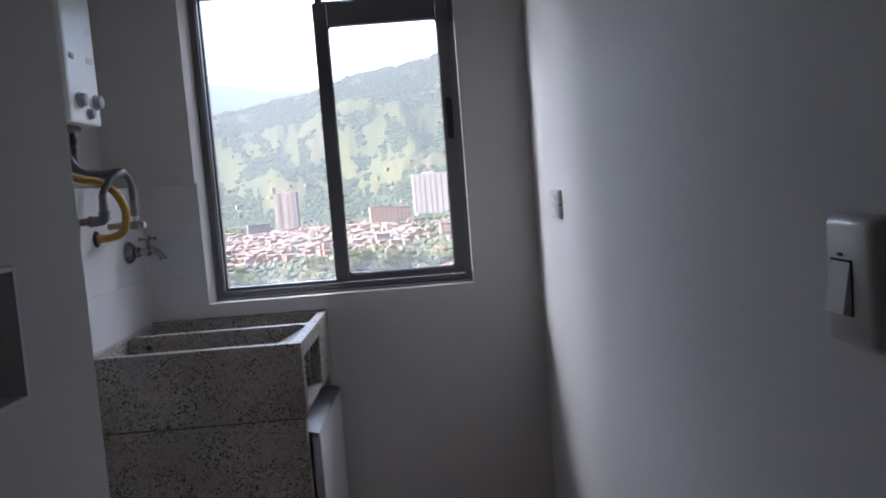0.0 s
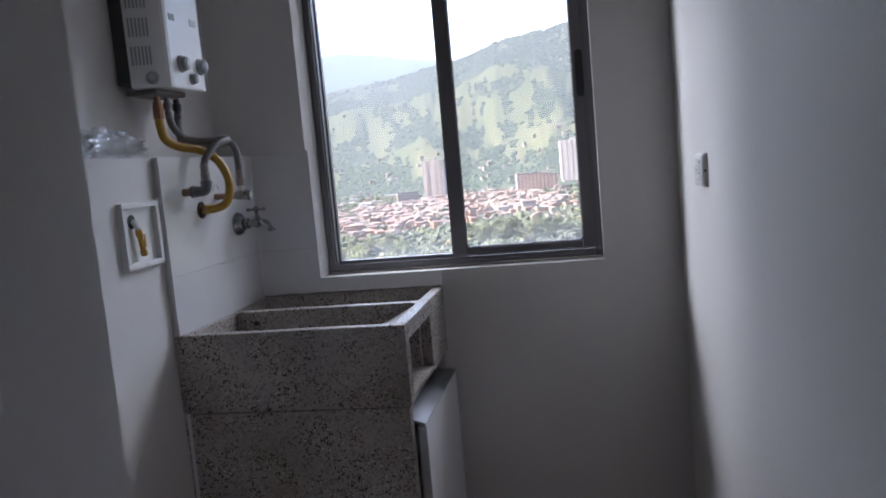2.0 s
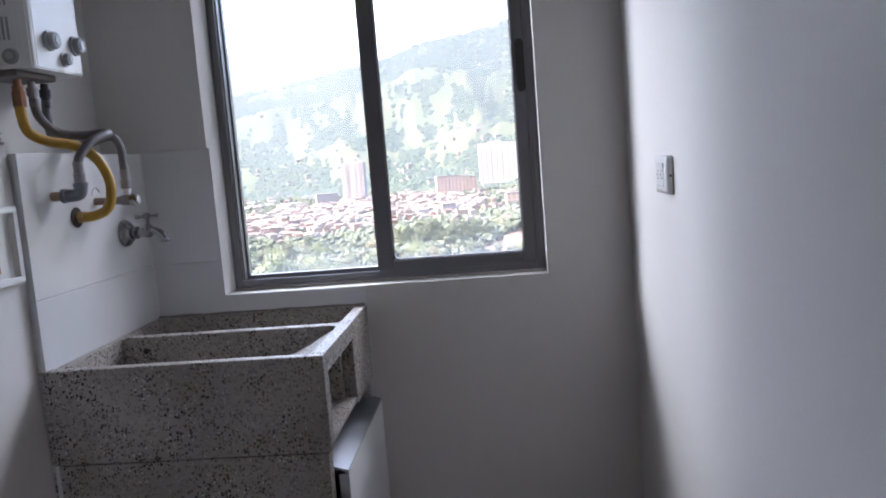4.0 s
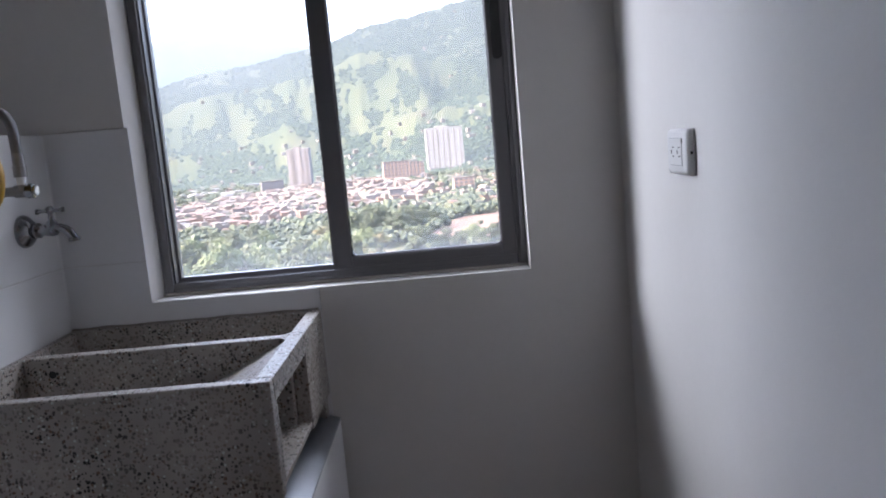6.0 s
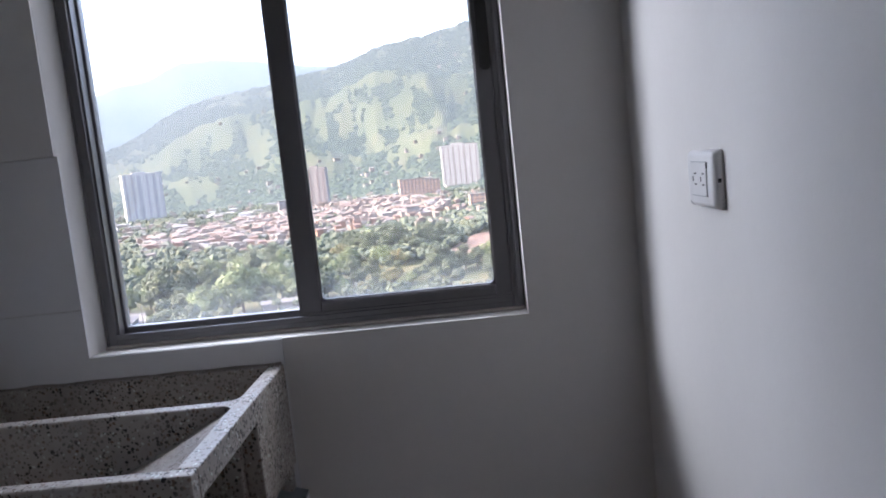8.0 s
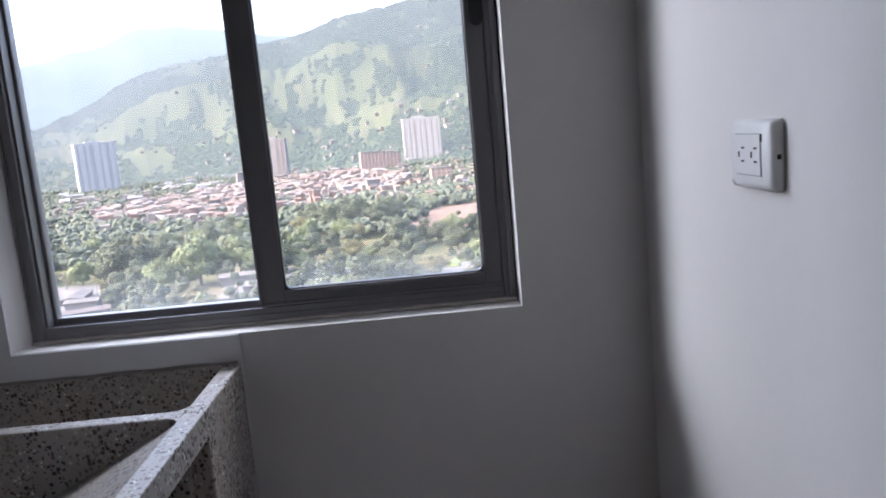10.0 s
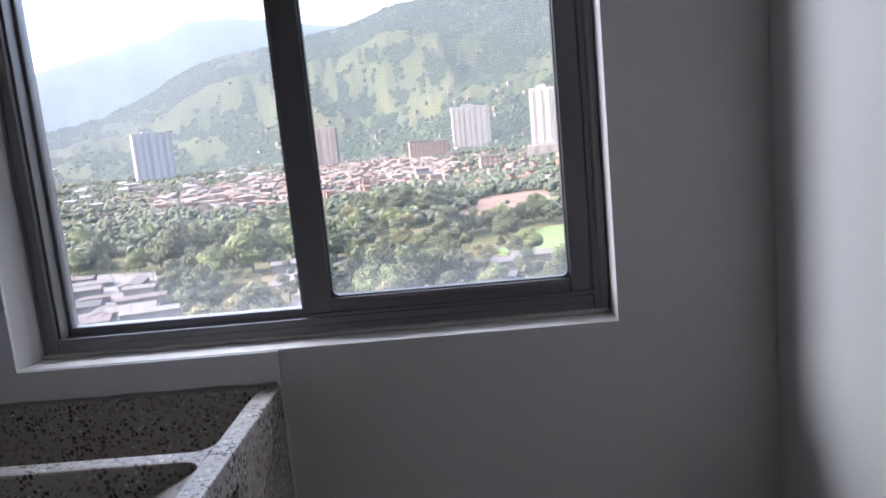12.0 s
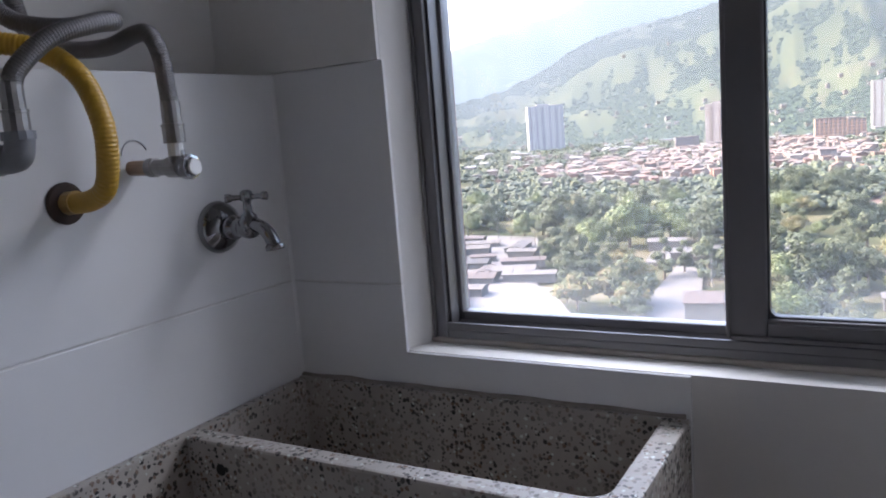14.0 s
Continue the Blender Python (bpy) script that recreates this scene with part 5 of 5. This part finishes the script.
for k, (x, y) in enumerate(near_spots):
    m = pose(x, y, GZ + 0.4, 0, 0, rng.choice((21, 21, 111, 201)) + rng.uniform(-6, 6))
    if k < len(protos):
        protos[k].matrix_basis = m
    else:
        copy_thing(protos[rng.randrange(8)], m)
far_spots = [(x, y, GZ + 0.4) for _, x, y in spots[210:]]
for _ in range(120):                                       # scattered far houses on the flat before the hills
    az = rng.uniform(-36, 9)
    x, y, z = polar(az, rng.uniform(1000, foot(az)))
    if not inside((x, y), TOWN):
        far_spots.append((x, y, GZ + 1.0))
for _ in range(130):                                       # small houses east of the town
    x, y, z = polar(rng.uniform(-3.5, 9.5), rng.uniform(620, 1180))
    if not inside((x, y), TOWN):
        far_spots.append((x, y, GZ + 0.4))
for _ in range(70):                                        # roofs in the woods towards the river
    x, y, z = polar(rng.uniform(-37, -12), rng.uniform(620, 1150))
    if not inside((x, y), TOWN):
        far_spots.append((x, y, GZ + 3.5))
slope_spots = []
for k in range(190):                                       # pale houses along the foot of the hills, a few higher up
    az = rng.uniform(-34, 9)
    r = foot(az) * (1 + (REACH - 1) * (0.20 * rng.random() ** 1.4 if k < 160 else 0.96 * rng.random()))
    x, y, z = polar(az, r)
    slope_spots.append((x, y, hill_z(az, r) + 0.5))
shed_spots = []
for k in range(40):                                        # long white roofs of works on the flat
    az, r = (rng.uniform(-34, -13), rng.uniform(950, 1550)) if k < 33 else (rng.uniform(-7.5, -4.2), rng.uniform(1200, 1330))
    x, y, z = polar(az, r)
    if not inside((x, y), TOWN):
        shed_spots.append((x, y, GZ + 0.5))


def house_rows(name, spots_, wall_mat, roof_mat, size, label, storeys=(2.9, 5.4, 5.4, 8)):
    bv, bf, rv, rf = [], [], [], []
    for x, y, z in spots_:
        big = rng.random() < 0.12
        body, roof = house_data(rng.uniform(4.6, 6.8) * (1.8 if big else 1) * size, rng.uniform(5.5, 8) * (1.6 if big else 1) * size, rng.choice(storeys) * min(size, 1.0), rng.random() < 0.6)
        m = pose(x, y, z, 0, 0, rng.choice((21, 111)) + rng.uniform(-8, 8))
        for (pv, pf), (ov, of) in ((body, (bv, bf)), (roof, (rv, rf))):
            o = len(ov)
            ov += [tuple(m @ Vector(p)) for p in pv]
            of += [tuple(i + o for i in f) for f in pf]
    rows = tagged(mesh_from(name, bv, bf, wall_mat), label, "houses", kind="stuff")
    mesh_from("roofs", rv, rf, roof_mat, parent=rows)["kind"] = "stuff"


house_rows("house_rows", far_spots, HWALL, HROOF, 1.0, "dense rows of small brick houses across the valley")
house_rows("works_roofs", shed_spots, SLOPEWALL, WORKROOF, 2.3, "long pale roofs of works across the valley", (5, 6.5, 8))
house_rows("hillside_houses", slope_spots, SLOPEWALL, SLOPEROOF, 1.2, "small pale houses scattered along the foot of the hills")


# ---- works sheds near the river
def shed(x, y, w, d, h, turn, roof_mat, label):
    t = new("shed")
    tagged(t, label, "shed", "works sheds")
    part("wall", boxed(-w / 2, w / 2, -d / 2, d / 2, 0, h), CONC, t)
    bm = bmesh.new()
    prism(bm, [(-d / 2 - 0.6, h + 0.02), (d / 2 + 0.6, h + 0.02), (d / 2 + 0.6, h + 0.3), (0, h + d * 0.16), (-d / 2 - 0.6, h + 0.3)], "x", -w / 2 - 0.5, w / 2 + 0.5)
    roof = part("roof", bm, roof_mat, t)
    n = max(3, int(w / 6))
    for k in range(n):
        cx = -w / 2 + (k + 0.5) * w / n
        part("roof_seam", prism(bmesh.new(), [(-d / 2 - 0.6, h + 0.31), (0, h + d * 0.16 + 0.04), (d / 2 + 0.6, h + 0.31), (0, h + d * 0.16 + 0.25)], "x", cx - 0.15, cx + 0.15), roof_mat, roof)
    t.matrix_basis = pose(x, y, GZ + 0.3, 0, 0, turn)


SR = [solid("shed_roof_%s" % n, c, 0.7) for n, c in (("dark", (0.024, 0.022, 0.020)), ("mid", (0.056, 0.050, 0.043)), ("pale", (0.066, 0.061, 0.055)), ("brown", (0.044, 0.032, 0.026)))]
SHED_WORDS = ("dark grey", "grey sheet metal", "pale sheet metal", "brown tiled")


def shed_at(x, y, w, d, h, turn, k):
    shed(x, y, w, d, h, turn, SR[k], "low works shed with a %s ridged roof" % SHED_WORDS[k])


for row in range(10):                                      # staggered rows in the works yard
    for col in range(5):
        x = -222 + row * 8 + col * 23 + rng.uniform(-5, 5)
        y = 346 - row * 15 - col * 7 + rng.uniform(-4, 4)
        if inside((x, y), INDP) and not inside((x, y), LOTP) and rng.random() < 0.85:
            shed_at(x, y, rng.uniform(10, 20), rng.uniform(6, 10), rng.uniform(2.0, 3.2), 15 + rng.choice((0, 0, 90)) + rng.uniform(-9, 9), rng.choice((0, 1, 1, 2, 3, 3)))
for k in range(9):                                         # small roofs scattered among the trees
    shed_at(-80 + 13 * k + rng.uniform(-3, 3), 306 + rng.uniform(-16, 16) - 3.0 * k, rng.uniform(10, 16), rng.uniform(7, 9), 4, rng.uniform(-8, 14), rng.choice((1, 2, 2)))
for k in range(12):                                        # pale low roofs below the windows
    shed_at(-34 + 7.5 * k + rng.uniform(-3, 3), 222 + rng.uniform(0, 62), rng.uniform(8, 13), rng.uniform(6, 8), 3.5, rng.uniform(-20, 25), rng.choice((1, 2, 2)))
shed_at(-132, 216, 44, 15, 4.5, -52, 1)
shed_at(-38, 214, 20, 13, 5, 10, 3)


def pole(x, y, h):
    t = tagged(link("light_pole", lathe(bmesh.new(), [(0, 0.22), (h, 0.12)], (0, 0, 0), (0, 0, 1), 8), CONC), "slim pale concrete pole beside the works sheds", "pole", "works poles")
    part("cross_arm", boxed(-1.2, 1.2, -0.1, 0.1, h - 0.7, h - 0.5), CONC, t)
    t.matrix_basis = pose(x, y, GZ + 0.3, 0, 0, 15)


for x, y in ((-212, 352), (-204, 349), (-197, 351), (-189, 349), (-170, 346), (-162, 344), (-130, 300), (-112, 262), (-62, 300), (-48, 250)):
    pole(x, y, 11)


# ---- trees
def tree_proto(seed, height, spread, leaf_mat, leaves, leaf, label, tall=0.50):
    """Tapered trunk, limbs and a crown of many small leaf clumps in uneven lobes."""
    r = random.Random(seed)
    t = new("tree")
    tagged(t, label, "tree", "valley trees")
    bm = bmesh.new()
    top = Vector((r.uniform(-0.5, 0.5), r.uniform(-0.5, 0.5), height * 0.62))
    def limb(a, b, r0, r1):
        n = 6
        d = (b - a).normalized()
        s = d.orthogonal().normalized()
        u = d.cross(s)
        lo = [bm.verts.new(a + (s * math.cos(k * 6.283 / n) + u * math.sin(k * 6.283 / n)) * r0) for k in range(n)]
        hi = [bm.verts.new(b + (s * math.cos(k * 6.283 / n) + u * math.sin(k * 6.283 / n)) * r1) for k in range(n)]
        for k in range(n):
            bm.faces.new((lo[k], lo[(k + 1) % n], hi[(k + 1) % n], hi[k]))
    limb(Vector((0, 0, -0.6)), Vector((0, 0, height * 0.3)), height * 0.030, height * 0.022)
    limb(Vector((0, 0, height * 0.3)), top, height * 0.022, height * 0.006)
    lobes = []
    for k in range(10):
        a = k * 2.4 + r.uniform(-0.4, 0.4)
        q = spread * (0.20 + 0.55 * r.random())
        c = Vector((math.cos(a) * q, math.sin(a) * q, height * (tall + r.uniform(-0.22, 0.24) - 0.10 * q / spread)))
        lobes.append((c, spread * r.uniform(0.30, 0.50)))
        limb(Vector((0, 0, height * r.uniform(0.22, 0.40))), c, height * 0.011, height * 0.003)
    lobes.append((Vector((0, 0, height * 0.80)), spread * 0.42))
    part("trunk", bm, BARK, t)
    vs, fs = [], []
    for _ in range(leaves):
        c, rad = r.choice(lobes)
        d = Vector((r.gauss(0, 1), r.gauss(0, 1), r.gauss(0, 1))).normalized()
        p = c + Vector((d.x, d.y, d.z * 0.72)) * rad * (r.random() ** 0.35) * r.uniform(0.8, 1.15)
        n = (d + Vector((r.gauss(0, 0.5), r.gauss(0, 0.5), r.gauss(0.3, 0.5)))).normalized()
        s = n.orthogonal().normalized()
        u = n.cross(s)
        z = leaf * r.uniform(0.6, 1.4)
        o = len(vs)
        vs += [tuple(p + s * z), tuple(p + u * z * 0.9), tuple(p - s * z), tuple(p - u * z * 0.9), tuple(p + n * z * 0.45)]
        fs += [(o, o + 1, o + 4), (o + 1, o + 2, o + 4), (o + 2, o + 3, o + 4), (o + 3, o, o + 4)]
    mesh_from("crown", vs, fs, leaf_mat, parent=t)
    return t


TP = [tree_proto(1, 15, 8.5, LEAF, 3000, 0.42, "broad dark green spreading tree"), tree_proto(2, 12, 6.0, LEAF, 2300, 0.37, "dark green rounded tree"),
      tree_proto(3, 13, 7.0, LEAF_LIGHT, 2600, 0.40, "light green feathery tree"), tree_proto(4, 10, 5.0, LEAF, 1900, 0.34, "small dense green tree"),
      tree_proto(5, 11, 6.5, LEAF_OR, 2400, 0.38, "green tree with orange blossom"), tree_proto(6, 16, 4.0, LEAF, 1900, 0.37, "tall narrow green tree", 0.52)]
chosen = [(0, -138, 352, 1.65), (0, -152, 372, 1.25), (1, -124, 330, 1.2), (3, -118, 292, 1.5), (1, -98, 268, 1.35), (3, -92, 252, 1.2), (2, -98, 330, 1.75), (2, -84, 345, 1.4), (0, -66, 338, 1.35), (1, -52, 352, 1.3),
          (4, -72, 222, 1.15), (4, -64, 214, 0.9), (3, -60, 208, 0.9), (5, -66, 262, 1.05), (5, -61, 270, 0.9), (1, -52, 268, 1.3), (0, -42, 276, 1.05), (3, 16, 296, 1.1), (2, 22, 304, 1.0), (1, 46, 330, 1.1), (0, 60, 440, 1.1)]
for k in range(11):                                        # dark grove beside the soil field
    a = k * 2.4
    chosen.append((rng.choice((0, 0, 1)), -42 + 11 * math.sqrt(k) * math.cos(a), 497 + 9 * math.sqrt(k) * math.sin(a), rng.uniform(1.1, 1.5)))
for k in range(9):                                         # belt of trees below the windows
    chosen.append((rng.choice((1, 1, 3, 0, 5)), -38 + 4.4 * k + rng.uniform(-2, 2), 252 + rng.uniform(-8, 14) + 0.6 * k, rng.uniform(0.95, 1.3)))
for k in range(8):                                         # trees between meadow and field
    chosen.append((rng.choice((1, 2, 5, 0)), -8 + 7 * k + rng.uniform(-2, 2), 384 + rng.uniform(-8, 12) + 2 * k, rng.uniform(0.9, 1.1)))
placed = []
k = 0
OPEN = (LOTP, STREET, YARD, YARD2, MEADP, SOILP)           # kept open towards the building
while k < 215:
    az, r = rng.uniform(-37, 9.5), 205 + 330 * rng.random()
    x, y, _ = polar(az, r)
    shaded = any(inside((x * (1 + d / r), y * (1 + d / r)), q) for q in OPEN for d in (12, 26, 40)) and rng.random() < 0.85
    if shaded or any(inside((x, y), q) for q in PATCHES) or any((x - a) ** 2 + (y - b) ** 2 < 60 for a, b in placed):
        k += 0.2
        continue
    placed.append((x, y))
    chosen.append((rng.choice((0, 0, 1, 1, 2, 2, 3, 3, 4, 5)), x, y, rng.uniform(0.5, 1.25)))
    k += 1
first = set()
for n, x, y, s in chosen:
    m = pose(x, y, GZ, 0, 0, rng.uniform(0, 360)) @ Matrix.Scale(s, 4)
    if n not in first:
        first.add(n)
        TP[n].matrix_basis = m
    else:
        c = copy_thing(TP[n], m)
        c.matrix_basis = m

# ---- woods: clumps too many to count
ico = bmesh.new()
bmesh.ops.create_icosphere(ico, subdivisions=1, radius=1.0)
IV1 = np.array([v.co[:] for v in ico.verts])
IF1 = np.array([[v.index for v in f.verts] for f in ico.faces])
ico.free()


def clumps(name, items, iv, jf, material, label, rough, flat=0.8):
    nr = np.random.RandomState(5)
    V, F = [], []
    for k, (x, y, z, r) in enumerate(items):
        p = iv * (1 + nr.uniform(-rough, rough, (len(iv), 1))) * r * np.array((1, 1, flat)) + np.array((x, y, z))
        V.append(p)
        F.append(jf + k * len(iv))
    ob = mesh_from(name, np.concatenate(V).tolist(), np.concatenate(F).tolist(), material)
    return tagged(ob, label, "woods", kind="stuff")


items = []
tries = 0
while tries < 9500:
    tries += 1
    az = rng.uniform(-38, 10)
    r = 430 + (foot(az) - 410) * rng.random()
    x, y, _ = polar(az, r)
    if any(inside((x, y), q) for q in PATCHES):
        if not (inside((x, y), TOWN) and rng.random() < 0.16):
            continue
    elif noise.noise((x * 0.011, y * 0.011, 3)) < -0.12 and rng.random() < 0.8:
        continue
    R = rng.uniform(3.2, 6.0)
    for _ in range(4):
        items.append((x + rng.uniform(-R, R) * 0.8, y + rng.uniform(-R, R) * 0.8, GZ + R * rng.uniform(0.5, 1.25), R * rng.uniform(0.35, 0.62)))
clumps("woodland", items, IV1, IF1, WOODS, "dense dark green woodland across the valley floor", 0.28)
items = []
for _ in range(95000):
    az = rng.uniform(-38, 10)
    r = foot(az) * (1 + (REACH - 1) * (-0.01 + 1.02 * rng.random() ** 1.2))
    n = cover(az, r)
    if n < 0.02 + 0.03 * rng.gauss(0, 1) and rng.random() < 0.998:
        continue
    x, y, _ = polar(az, r)
    R = rng.uniform(2.0, 4.4) + 3.5 * rng.random() ** 6
    items.append((x, y, hill_z(az, r) + R * 0.25, R))
clumps("hillside_woods", items, IV1, IF1, HILLWOODS, "patches of dark woods up the hillside, haze painted in", 0.35, 0.6)
